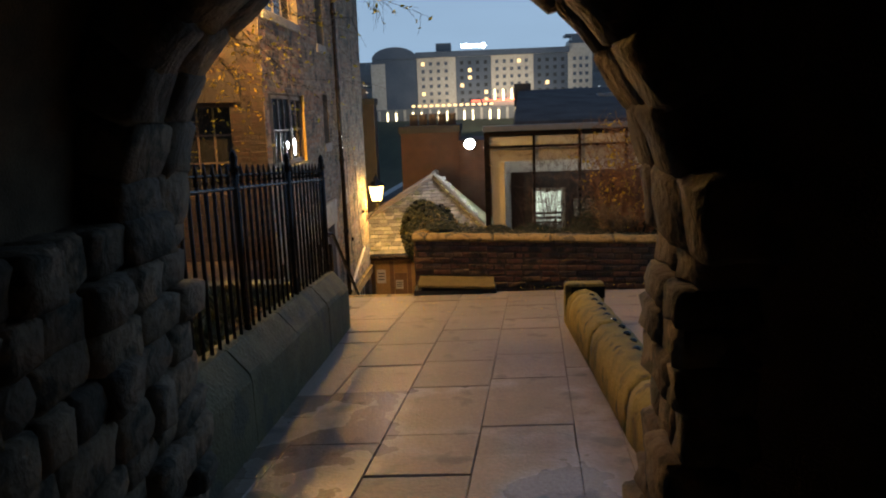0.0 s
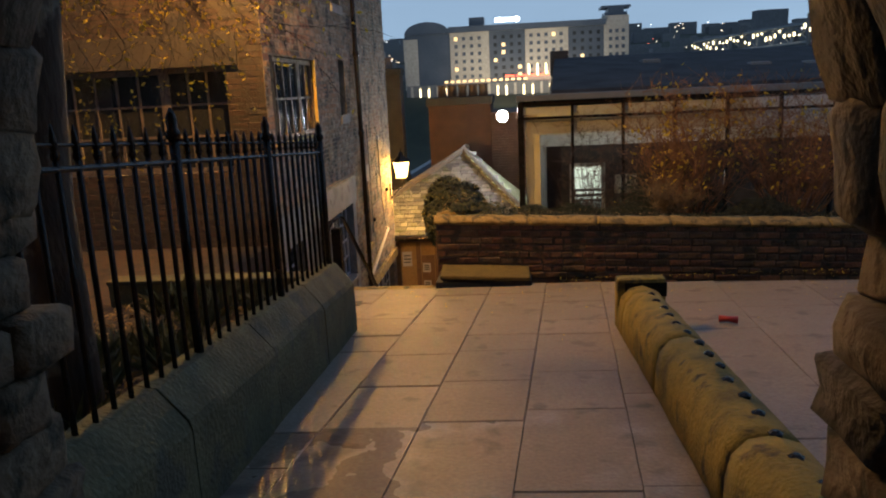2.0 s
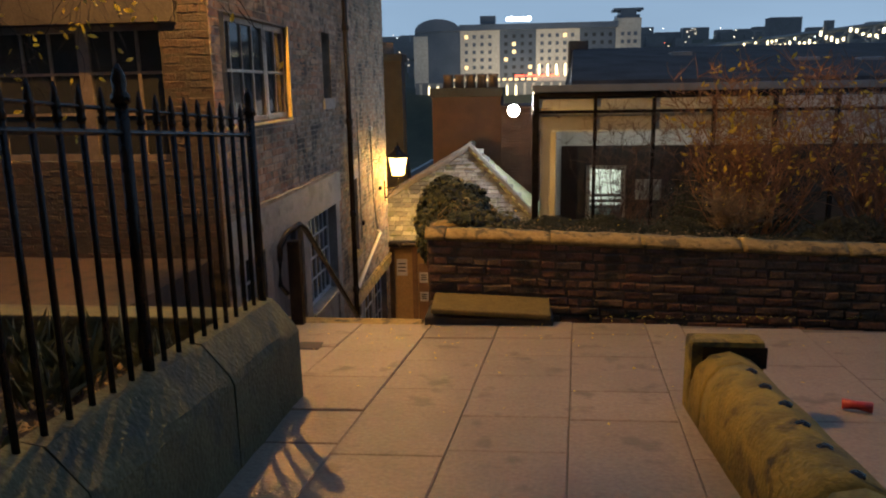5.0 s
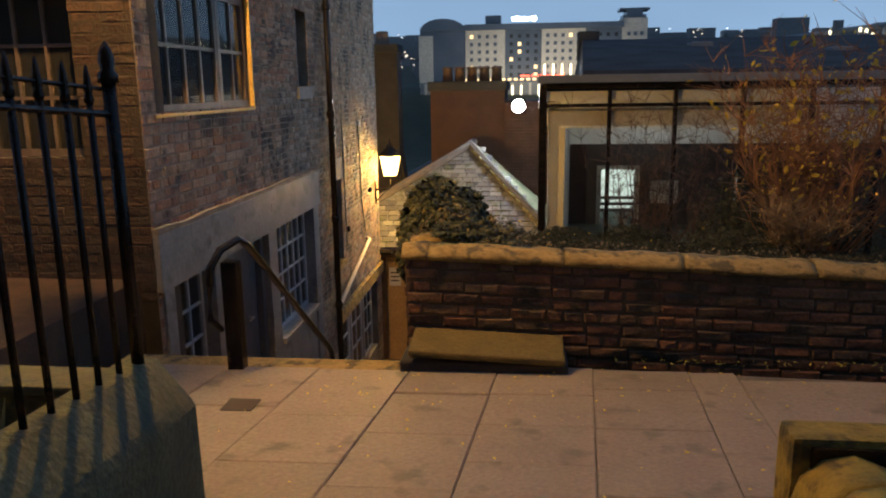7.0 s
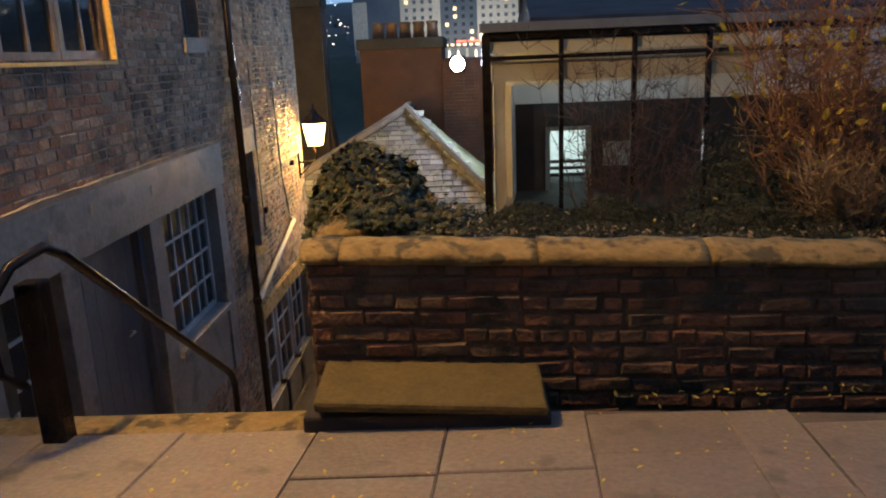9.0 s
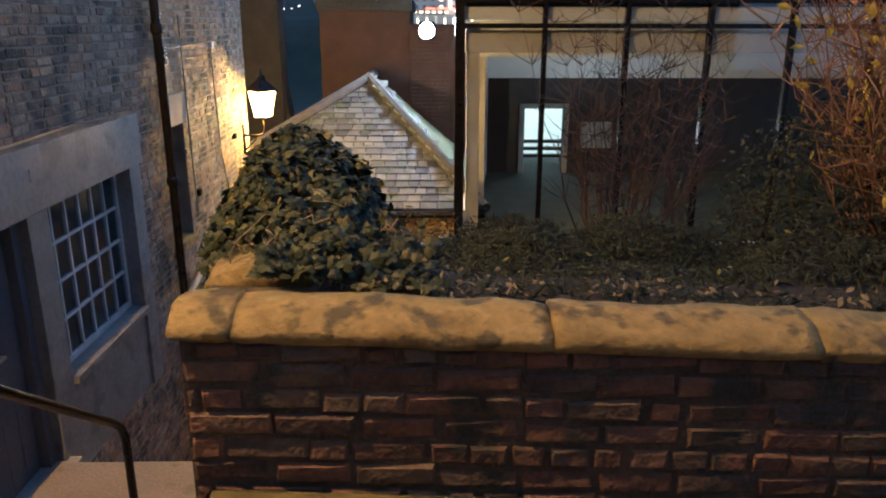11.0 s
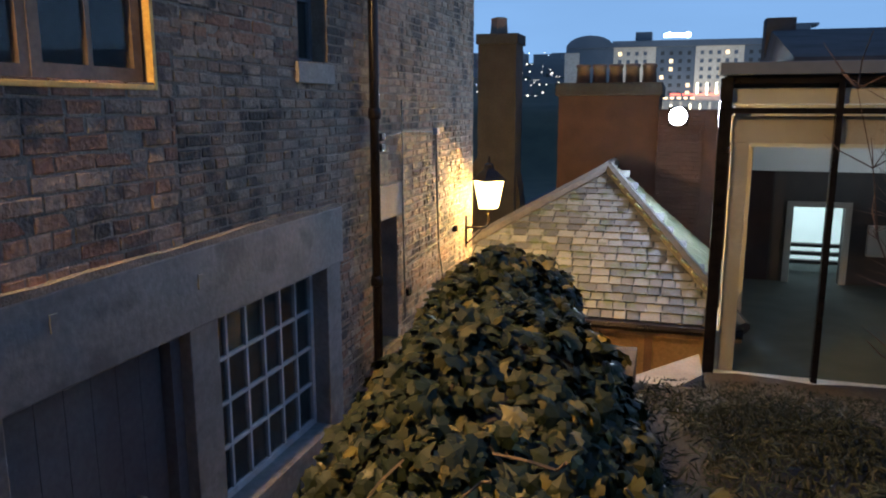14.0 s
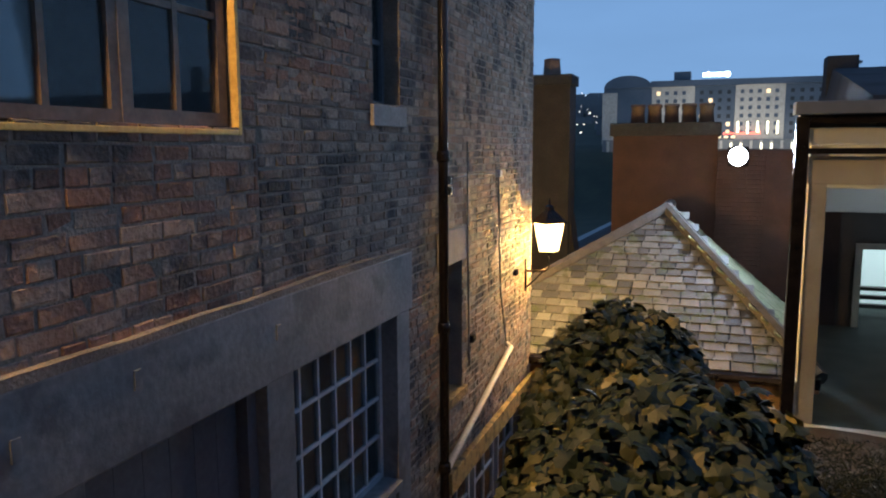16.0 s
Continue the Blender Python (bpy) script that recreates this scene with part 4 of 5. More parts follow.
prof = [(-0.86, 0.0)] + [arch_pt(math.pi - math.pi * k / 14, w=1.08, rise=1.16) for k in range(15)] + [(1.30, 0.0)]
wide = [(-0.9, 0.0)] + [arch_pt(math.pi - math.pi * k / 14, c=0.47, w=1.37, z0=2.0, rise=1.4) for k in range(15)] + [(1.84, 0.0)]
# Unseen upper mass and flanks, added to block sky light from behind.
outer = [(-9.0, 0.0), (-9.0, 8.5), (10.0, 8.5), (10.0, 0.0)]
g = B()
passage(g, [(x, skew(x), z) for x, z in prof], [(x, skew(x) - 0.5, z) for x, z in prof], [(x, skew(x), z) for x, z in outer], [(x, skew(x) - 0.5, z) for x, z in outer])
archway = part("wall_archway", g, M_DARKMORTAR, None, "thick old rubble stone wall pierced by a rounded archway", "archway", kind="structure")
g = B()
passage(g, [(x, skew(x) - 0.5, z) for x, z in wide], [(x, -6.6, z) for x, z in wide], [(x, skew(x) - 0.5, z) for x, z in outer], [(x, -6.6, z) for x, z in outer])
part("wall_passage", g, M_DARKMORTAR, None, "dark vaulted stone passage behind the archway", "passage", kind="structure")
# Added wall, never in view, that shuts light out of the passage.
g = B()
box(g, (-9.0, -7.2, 0), (10.0, -6.6, 8.5))
part("wall_end", g, M_DARKMORTAR, None, "unseen wall added behind to keep the passage dark", "wall", kind="structure")
rs = random.Random(21)
for side, x in ((-1, -0.81), (1, 1.27)):
    z = 0.3
    while z < 1.85:
        h = rs.uniform(0.11, 0.19)
        y = skew(x) + rs.uniform(-0.05, 0.08)
        end = skew(x) - (0.52 if side > 0 else 1.6)
        while y > end + 0.08:
            d = min(rs.uniform(0.18, 0.36), y - end)
            stone(archway, x + side * rs.uniform(-0.01, 0.06) - (0.08 * max(0, 1.3 - z) if side > 0 else 0), y - d / 2, z + h / 2, 0.24, d * 1.06, h * 1.04, rs)
            y -= d
        z += h
for k in range(15):
    a = math.pi * (k + 0.5) / 15
    x, z = arch_pt(a, w=1.06, rise=1.13)
    y = skew(x) + rs.uniform(-0.04, 0.05)
    while y > skew(x) - 0.5:
        d = rs.uniform(0.2, 0.32)
        stone(archway, x, y - d / 2, z + 0.02, 0.25, d * 1.05, 0.24, rs, turn=90 - math.degrees(a), name="arch_stone")
        y -= d
for k in range(60):
    rs.random()
    z, y = 0.4 + 0.25 * (k % 8), -2.75 - 0.42 * (k // 8) - 0.2 * (k % 2)
    stone(archway, -0.88, y - 1.1, z, 0.14, 0.42, 0.26, rs)
    stone(archway, 1.83, y - 0.4, z, 0.12, 0.42, 0.26, rs)

# ---- yard behind the railings ----
g = B()
box(g, (-9.4, -2.05, -0.3), (-1.15, 2.1, 0.36))
part("yard", g, M_PATH, None, "brick-dust path and beds behind the railings, colour darkened for shade", "ground", kind="structure")
g = B()
box(g, (-9.4, 2.1, -2.0), (-2.3, 4.5, 0.362))
part("yard_edge", g, M_PATH, None, "edge of the raised yard by the steps", "ground", kind="structure")
bed = B()
for i in range(18):
    for j in range(26):
        x, y = -2.7 + 1.55 * i / 17, -1.9 + 3.9 * j / 25
        bed.verts.new((x, y, 0.40 + 0.06 * noise.noise((x * 3, y * 3, 1)) - (0.06 if i in (0, 17) else 0)))
bed.verts.ensure_lookup_table()
for i in range(17):
    for j in range(25):
        a = i * 26 + j
        bed.faces.new([bed.verts[q] for q in (a, a + 26, a + 27, a + 1)])
part("flower_bed", bed, M_SOIL, None, "soil bed with leaf litter behind the railings", "flower bed", kind="structure", smooth=True)
edging = thing("bed_edging", "dark timber beam edging with mossy top by the bed", "edging", at=(-2.0, 2.1, 0.4))
g = B()
box(g, (-2.9, 2.02, 0.36), (-1.16, 2.2, 0.56), 0.015)
part("beam", g, M_PLINTH, edging)
g = B()
box(g, (-2.9, 2.0, 0.56), (-1.16, 2.22, 0.60), 0.012)
part("capping", g, M_PLINTH, edging)

LEAF5 = [(0, -0.5), (0.22, -0.42), (0.5, -0.2), (0.3, 0.02), (0.42, 0.3), (0.16, 0.26), (0, 0.6), (-0.16, 0.26), (-0.42, 0.3), (-0.3, 0.02), (-0.5, -0.2), (-0.22, -0.42)]
IVY5 = [(0, -0.38), (0.2, -0.5), (0.48, -0.3), (0.38, -0.1), (0.54, 0.1), (0.25, 0.22), (0, 0.62), (-0.25, 0.22), (-0.54, 0.1), (-0.38, -0.1), (-0.48, -0.3), (-0.2, -0.5)]
NEEDLE = [(0, -0.5), (0.09, -0.1), (0.07, 0.25), (0, 0.6), (-0.07, 0.25), (-0.09, -0.1)]
LEAFS = [(0, -0.5), (0.2, -0.2), (0.22, 0.1), (0, 0.5), (-0.22, 0.1), (-0.2, -0.2)]


def leaf_shape(outline):
    v = [(0, 0, 0.05)] + [(x, y, -0.24 * abs(x) - 0.28 * y * y) for x, y in outline]
    n = len(outline)
    return v, [(0, 1 + i, 1 + (i + 1) % n) for i in range(n)]


def leaf_mesh(name, outline, material):
    me = bpy.data.meshes.new(name)
    v, f = leaf_shape(outline)
    me.from_pydata(v, [], f)
    me.materials.append(material)
    return me


class Leaves:
    """Collects many leaves into one mesh."""

    def __init__(self, outline):
        self.s, self.f0 = leaf_shape(outline)
        self.v, self.f = [], []

    def add(self, m):
        n = len(self.v)
        self.v += [tuple(m @ Vector(p)) for p in self.s]
        self.f += [tuple(n + i for i in q) for q in self.f0]

    def done(self, name, material, parent, label="", **tags):
        me = bpy.data.meshes.new(name)
        me.from_pydata(self.v, [], self.f)
        me.materials.append(material)
        ob = new(name, me)
        if parent:
            ob.parent = parent
            if parent.type == "EMPTY":
                ob.matrix_parent_inverse = parent.matrix_basis.inverted()
        return tagged(ob, label, **tags)


def facing(p, nrm, size, rnd, tilt=35):
    q = Vector(nrm).to_track_quat("Z", "Y").to_matrix().to_4x4()
    return Matrix.Translation(p) @ q @ pose(0, 0, 0, rnd.uniform(-tilt, tilt), rnd.uniform(-tilt, tilt), rnd.uniform(0, 360)) @ Matrix.Diagonal((size, size, size, 1))


# bed plants and litter
rs = random.Random(6)
litter, blades = Leaves(LEAFS), Leaves(LEAFS)
for k in range(1700):
    x, y = rs.uniform(-2.65, -1.2), rs.uniform(-1.9, 2.0)
    litter.add(facing((x, y, 0.43 + rs.uniform(0, 0.05)), (0, 0, 1), rs.uniform(0.03, 0.07), rs, 40))
litter.done("leaf_litter", M_BEDLITTER, None, "fallen straw-coloured leaves on the soil bed", category="leaf litter", kind="stuff")
for c in range(30):
    cx, cy = rs.uniform(-2.2, -1.3), rs.uniform(-1.6, 1.8)
    for k in range(34):
        a, s = rs.uniform(0, 6.28), rs.uniform(0.15, 0.34)
        m = Matrix.Translation((cx + rs.uniform(-0.1, 0.1), cy + rs.uniform(-0.1, 0.1), 0.42)) @ pose(0, 0, 0, 0, 0, math.degrees(a)) @ pose(0, 0, 0, rs.uniform(35, 80), 0, 0) @ Matrix.Translation((0, s / 2, 0)) @ Matrix.Diagonal((s * 0.16, s, s, 1))
        blades.add(m)
blades.done("bed_plants", M_BEDPLANT, None, "strappy green plants in the soil bed", category="plants", kind="stuff")

# ---- tree behind the railings ----
tree = thing("tree", "dark-barked tree with bare twigs and a few yellow leaves", "tree", at=(-1.72, -0.5, 0.4))
rs = random.Random(31)
g = B()
tube(g, [(-1.72, -0.5, 0.35), (-1.7, -0.48, 0.6), (-1.72, -0.42, 1.6), (-1.66, -0.38, 2.6), (-1.6, -0.2, 3.5), (-1.5, 0.1, 4.4)], [0.19, 0.15, 0.13, 0.125, 0.11, 0.08], 12)
for v in g.verts:
    v.co += Vector((noise.noise(v.co * 5), noise.noise(v.co * 5 + Vector((7, 0, 0))), 0)) * 0.03
part("trunk", g, M_BARK, tree, smooth=True)
tleaves, thinned = Leaves(LEAFS), random.Random(8)
twigs = B()


def grow(p, d, length, r, depth):
    pts, rad = [p], [r]
    n = 5
    for k in range(n):
        d = (d + Vector((rs.uniform(-0.28, 0.28), rs.uniform(-0.28, 0.28), rs.uniform(-0.17, 0.13)))).normalized()
        p = p + d * length / n
        pts.append(p)
        rad.append(r * (1 - 0.7 * (k + 1) / n))
        if depth < 3 and k > 0:
            for _ in range(2 if depth < 2 else 1):
                nd = (d + Vector((rs.uniform(-0.9, 0.9), rs.uniform(-0.9, 0.9), rs.uniform(-0.7, 0.4)))).normalized()
                grow(p, nd, length * rs.uniform(0.4, 0.65), max(0.0025, rad[-1] * 0.55), depth + 1)
        if depth >= 2 and rs.random() < 0.4:
            m = facing(p, (rs.uniform(-1, 1), rs.uniform(-1, 1), 1), rs.uniform(0.035, 0.058), rs, 80)
            if thinned.random() < 0.42:
                tleaves.add(m)
    tube(limbs if depth < 2 else twigs, pts, rad, 5 if depth < 2 else 3)


for p, d, le, r in (((-1.62, -0.25, 3.2), (-0.05, 1.0, 0.25), 1.8, 0.035), ((-1.6, -0.2, 3.5), (-0.5, 1.0, 0.15), 1.9, 0.03), ((-1.55, -0.1, 3.8), (0.25, 1.0, 0.1), 1.9, 0.03), ((-1.6, -0.2, 3.3), (-0.9, 0.6, 0.2), 1.5, 0.025), ((-1.5, 0.1, 4.3), (0.2, 1, 0.15), 1.9, 0.035), ((-1.62, -0.25, 3.25), (0.25, 0.9, 0.05), 1.3, 0.022), ((-1.6, -0.15, 3.5), (-0.15, 1.0, -0.12), 2.1, 0.025), ((-1.6, -0.15, 3.4), (0.12, 1.0, -0.1), 1.9, 0.022)):
    limbs = B()
    grow(Vector(p), Vector(d).normalized(), le, r, 0)
    part("limb", limbs, M_BARK, tree)
part("twig_mass", twigs, M_BARK, tree, kind="stuff")
tleaves.done("yellow_leaves", M_IVYYELLOW, tree, "sparse yellow autumn leaves", kind="stuff")

# ---- garden behind the wall ----


def garden_z(x, y):
    t = min(1, max(0, (y - 4.6) / 6.6))
    return 0.64 - 1.97 * t - 0.035 * x * (1 - t) + 0.05 * noise.noise((x * 1.5, y * 1.5, 3))


g = B()
xs = [0.0 + 0.35 * i for i in range(24)]
ys = [3.475 + 0.3 * j for j in range(28)]
grid = [[g.verts.new((x, y, garden_z(x, y))) for x in xs] for y in ys]
for a, b in zip(grid, grid[1:]):
    for i in range(len(xs) - 1):
        if a[i].co.y > 4.2 and not (a[i].co.x < 0.6 and a[i].co.y > 10.2):
            g.faces.new((a[i], a[i + 1], b[i + 1], b[i]))
bmesh.ops.delete(g, geom=[v for v in g.verts if not v.link_faces], context="VERTS")
part("garden_soil", g, M_SOIL, None, "dark garden soil sloping down behind the brick wall", "ground", kind="structure", smooth=True)

rs = random.Random(77)
# ivy mound over the stair wall
ivy = thing("ivy_mound", "dense mound of dark green ivy with yellowing leaves on the wall", "ivy", at=(-0.1, 5.4, 0.7))
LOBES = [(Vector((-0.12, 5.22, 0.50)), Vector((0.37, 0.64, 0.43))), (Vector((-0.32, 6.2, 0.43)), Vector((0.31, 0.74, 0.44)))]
# Two solid ellipsoids added as filler behind the leaves.
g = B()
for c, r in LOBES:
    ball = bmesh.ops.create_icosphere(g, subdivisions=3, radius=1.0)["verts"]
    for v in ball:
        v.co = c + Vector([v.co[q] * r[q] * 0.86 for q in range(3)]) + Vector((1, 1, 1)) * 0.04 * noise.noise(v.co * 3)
part("stem_core", g, M_BARK, ivy, "solid bark-coloured core filling the mound")
mesh_a, mesh_y = leaf_mesh("ivy_leaf", IVY5, M_IVY), leaf_mesh("yellow_ivy_leaf", IVY5, M_IVYOLD)
many, stray = Leaves(IVY5), Leaves(IVY5)
count = 0
for k in range(14000):
    d = Vector((rs.gauss(0, 1), rs.gauss(0, 1), rs.gauss(0, 1))).normalized()
    if d.z < -0.75:
        continue
    which = 0 if rs.random() < 0.52 else 1
    c, r = LOBES[which]
    bulge = 1.0 + 0.14 * noise.noise(d * 2.3 + Vector((which * 5, 0, 0))) + 0.09 * noise.noise(d * 6) + rs.uniform(-0.09, 0.05)
    p = c + Vector((d.x * r.x, d.y * r.y, d.z * r.z)) * bulge
    oc, orr = LOBES[1 - which]
    if sum(((p[q] - oc[q]) / orr[q]) ** 2 for q in range(3)) < 0.8 or (p.x > 0.05 and p.z < garden_z(p.x, p.y) - 0.05):
        continue
    m = facing(p, (d + Vector((0, -0.15, 0.45))).normalized(), rs.uniform(0.028, 0.06), rs, 46)
    yellow = rs.random() < (0.12 if p.y < 5.1 and p.z < 0.85 else 0.05)
    if p.y < 5.4 and p.z > 0.3 and count < 300:
        ob = new("ivy_leaf", mesh_y if yellow else mesh_a)
        ob.parent, ob.matrix_parent_inverse = ivy, ivy.matrix_basis.inverted()
        ob.matrix_basis = m
        count += 1
    else:
        (stray if yellow else many).add(m)
for k in range(420):
    x, y = rs.uniform(-0.12, 0.42), 4.30 + abs(rs.gauss(0, 0.24))
    top = max(0.70 if x < 0.15 else 0, garden_z(x, y)) + rs.uniform(0.02, 0.06 + 0.30 * max(0, y - 4.30))
    many.add(facing((x, y, top), (rs.uniform(-0.3, 0.3), -0.45, 1), rs.uniform(0.028, 0.055), rs, 38))
many.done("leaf_mass", M_IVY, ivy, kind="stuff")
stray.done("yellow_leaf_mass", M_IVYOLD, ivy, kind="stuff")
g = B()
for k in range(22):
    p = Vector((rs.uniform(-0.2, 0.3), rs.uniform(4.45, 4.75), rs.uniform(0.66, 0.85)))
    pts = [p]
    for _ in range(4):
        p = p + Vector((rs.uniform(-0.06, 0.06), rs.uniform(-0.05, 0.03), rs.uniform(-0.05, 0.05)))
        pts.append(p)
    tube(g, pts, 0.003, 4)
part("bare_stem_tangle", g, M_DEADSTEM, ivy, "tangled pale bare stems", kind="stuff")

# ground cover and litter
cover, litter, flat = Leaves(NEEDLE), Leaves(LEAFS), Leaves(LEAFS)
for k in range(30000):
    x, y = rs.uniform(0.1, 6.5), 4.33 + 6.7 * rs.random() ** 1.6
    h = 0.05 + 0.50 * max(0, noise.noise((x * 1.3, y * 1.3, 9)) + 0.3) * min(1, max(0, y - 4.4) / 0.9) * min(1, max(0.12, (8.0 - y) / 1.8))
    if x < 0.8 and y > 10.2:
        continue
    cover.add(facing((x, y, garden_z(x, y) + h * rs.random() ** 0.6), (rs.uniform(-0.6, 0.6), rs.uniform(-0.8, 0.2), 1), rs.uniform(0.03, 0.06), rs, 65))
cover.done("ground_cover", M_JUNIPER, None, "low dark ground cover shrubs on the garden slope", category="ground cover", kind="stuff")
for k in range(420):
    x = rs.uniform(0.2, 4.5)
    y = 4.27 - 0.01 * x + abs(rs.gauss(0, 0.13))
    litter.add(facing((x, y, garden_z(x, y) + 0.03 + rs.uniform(0, 0.05)), (0, 0, 1), rs.uniform(0.018, 0.036), rs, 45))
for k in range(20):
    x = rs.uniform(0.2, 4.5)
    flat.add(facing((x, 4.46 + abs(rs.gauss(0, 0.3)), garden_z(x, 4.5) + 0.1), (0, 0, 1), rs.uniform(0.02, 0.04), rs, 40))
for k in range(190):
    x, y = rs.uniform(-1.2, 4.5), 3.98 - abs(rs.gauss(0, 0.9))
    flat.add(facing((x, y, pave(x, y) + 0.014), (0, -0.07, 1), rs.uniform(0.012, 0.03), rs, 12))
for k in range(120):
    x = rs.uniform(0.9, 4.8)
    flat.add(facing((x, 4.03 - abs(rs.gauss(0, 0.05)), pave(x, 4.0) + 0.02), (0, -0.07, 1), rs.uniform(0.015, 0.04), rs, 25))
flat.done("fallen_leaves", M_IVYYELLOW, None, "small fallen leaves scattered over paving and garden edge", category="leaf litter", kind="stuff")
litter.done("leaf_litter", M_DEADSTEM, None, "fallen leaves along the back of the coping", category="leaf litter", kind="stuff")


def shrub(name, label, base, height, spread, stems, material, twist, leaf=None, leafn=0, lsize=(0.05, 0.09), seed=1, top=0.4):
    rr = random.Random(seed)
    sh = thing(name, label, "shrub", at=base)
    g, lv = B(), Leaves(LEAFS if lsize[1] < 0.08 else LEAF5)
    b = Vector(base)
    tips = []
    for k in range(stems):
        d = Vector((rr.gauss(0, 1), rr.gauss(0, 1), 0)) * spread * 0.5
        p, pts, rad = b + d * 0.18, [b + d * 0.18], [0.008]
        n = 6
        hh = height * rr.uniform(0.6, 1.05)
        for j in range(n):
            p = b + d * (0.18 + 0.82 * ((j + 1) / n) ** 0.9) + Vector((rr.uniform(-twist, twist), rr.uniform(-twist, twist), hh * (j + 1) / n))
            pts.append(p)
            rad.append(0.008 * (1 - 0.85 * (j + 1) / n))
            if j > 0:
                for _ in range(4):
                    q = p + Vector((rr.gauss(0, 0.15), rr.gauss(0, 0.15), rr.uniform(0.02, 0.26))) * (0.6 + spread * 0.4)
                    tube(g, [p, (p + q) / 2 + Vector((rr.uniform(-0.03, 0.03), rr.uniform(-0.03, 0.03), 0)), q], [0.0035, 0.0028, 0.0012], 3)
                    tips.append(q)
        tube(g, pts, rad, 4)
    part("stem_mass", g, material, sh, kind="stuff")
    if leaf:
        for k in range(leafn):
            q = rr.choice(tips) + Vector((rr.gauss(0, 0.04), rr.gauss(0, 0.04), rr.gauss(0, 0.04)))
            lv.add(facing(q, (rr.uniform(-1, 1), rr.uniform(-1.2, 0.2), rr.uniform(0, 1)), rr.uniform(*lsize), rr, 50))
        lv.done("leaves", leaf, sh, kind="stuff")
    return sh


shrub("russet_shrub", "tall leafless russet twiggy shrub in the garden", (1.75, 7.6, garden_z(1.75, 7.6)), 1.75, 0.6, 32, M_BARETWIG, 0.05, seed=2)
shrub("russet_shrub", "tall leafless russet twiggy shrub in the garden", (2.5, 8.6, garden_z(2.5, 8.6)), 1.75, 0.6, 20, M_BARETWIG, 0.05, seed=12)
shrub("yellow_leaved_shrub", "large twiggy shrub with yellow autumn leaves", (2.75, 5.6, garden_z(2.7, 5.6)), 1.65, 0.9, 90, M_TWIG, 0.06, M_IVYYELLOW, 420, (0.045, 0.079), seed=3)
shrub("yellow_leaved_shrub", "large twiggy shrub with yellow autumn leaves", (4.0, 5.6, garden_z(4, 5.6)), 1.65, 1.05, 80, M_TWIG, 0.06, M_IVYYELLOW, 260, (0.045, 0.079), seed=4)
shrub("straw_shrub", "clump of straw-coloured dead stems by the wall", (2.35, 4.8, garden_z(2.35, 4.8)), 0.38, 0.3, 24, M_DEADSTEM, 0.04, seed=5)
ever = thing("clipped_shrub", "rounded dark evergreen shrub behind the wall", "shrub", at=(2.65, 6.4, 0.2))
lv = Leaves(LEAFS)
for k in range(7500):
    d = Vector((rs.gauss(0, 1), rs.gauss(0, 1), rs.gauss(0, 1))).normalized()
    r = 1.0 + 0.2 * noise.noise(d * 2.5) + rs.uniform(-0.25, 0.04)
    lv.add(facing(Vector((2.6 + d.x * 0.66 * r, 6.0 + d.y * 0.55 * r, 0.42 + d.z * 0.66 * r)), d, rs.uniform(0.025, 0.045), rs, 50))
lv.done("leaves", M_JUNIPER, ever, kind="stuff")

for mx, my, mr, mh in ((0.8, 5.2, 0.34, 0.17), (1.35, 5.55, 0.46, 0.24), (2.0, 5.15, 0.40, 0.18), (0.85, 6.15, 0.42, 0.24), (1.55, 6.45, 0.5, 0.26), (3.4, 5.0, 0.45, 0.22), (2.1, 7.1, 0.5, 0.22), (0.8, 7.1, 0.42, 0.18)):
    low = thing("juniper_mound", "low spreading dark green juniper mound on the garden slope", "shrub", group="juniper mounds", at=(mx, my, garden_z(mx, my)))
    lv = Leaves(NEEDLE)
    for k in range(2600):
        a, q = rs.uniform(0, 6.283), rs.random() ** 0.6
        rim = mr * (1 + 0.25 * noise.noise((math.cos(a) * 1.5 + mx, math.sin(a) * 1.5 + my, 0)))
        x, y = mx + q * rim * math.cos(a), my + q * rim * math.sin(a)
        tuft = 0.5 + 0.9 * noise.noise((x * 9, y * 9, 5))
        z = garden_z(x, y) + mh * (1 - q * q) * (0.75 + 0.35 * tuft) + rs.uniform(0, 0.05)
        lv.add(facing((x, y, z), (1.2 * q * math.cos(a), 1.2 * q * math.sin(a) - 0.3, 0.8), rs.uniform(0.03, 0.06), rs, 65))
    lv.done("foliage", M_JUNIPER, low, kind="stuff")

g = B()
prism(g, [(-0.30, 10.95, -1.37), (0.05, 10.5, -1.37), (0.70, 11.6, -1.37), (0.68, 12.3, -1.37)], (0, 0, -2.1))
part("wall_ledge", g, M_STONE, None, "pale stone ledge at the foot of the garden slope", "ledge", kind="structure")

# ---- glazed building ----
gl = thing("glazed_hall", "dark-framed glass hall with white beams inside", "building", kind="structure", at=(4, 12, -1.44))
GX = [0.78, 1.82, 2.85, 3.89, 4.93, 5.97, 7.01, 8.05, 9.1, 10.1]
g = B()
box(g, (0.70, 11.85, -1.5), (0.82, 11.99, 1.72), 0.006)
part("corner_post", g, M_IRON, gl)
for x in GX[1:]:
    g = B()
    box(g, (x - 0.03, 11.86, -1.44), (x + 0.03, 11.97, 1.70), 0.004)
    part("mullion", g, M_IRON, gl)
for z0, z1 in ((1.36, 1.42), (1.66, 1.74)):
    g = B()
    box(g, (0.82, 11.865, z0), (10.1, 11.96, z1), 0.004)
    part("transom", g, M_IRON, gl)
g = B()
box(g, (0.82, 11.80, -1.50), (10.1, 12.02, -1.44), 0.004)
part("glazing_sill", g, M_WHITE, gl, "pale sill under the glass")
g = B()
box(g, (0.70, 11.82, -2.6), (10.1, 12.0, -1.505))
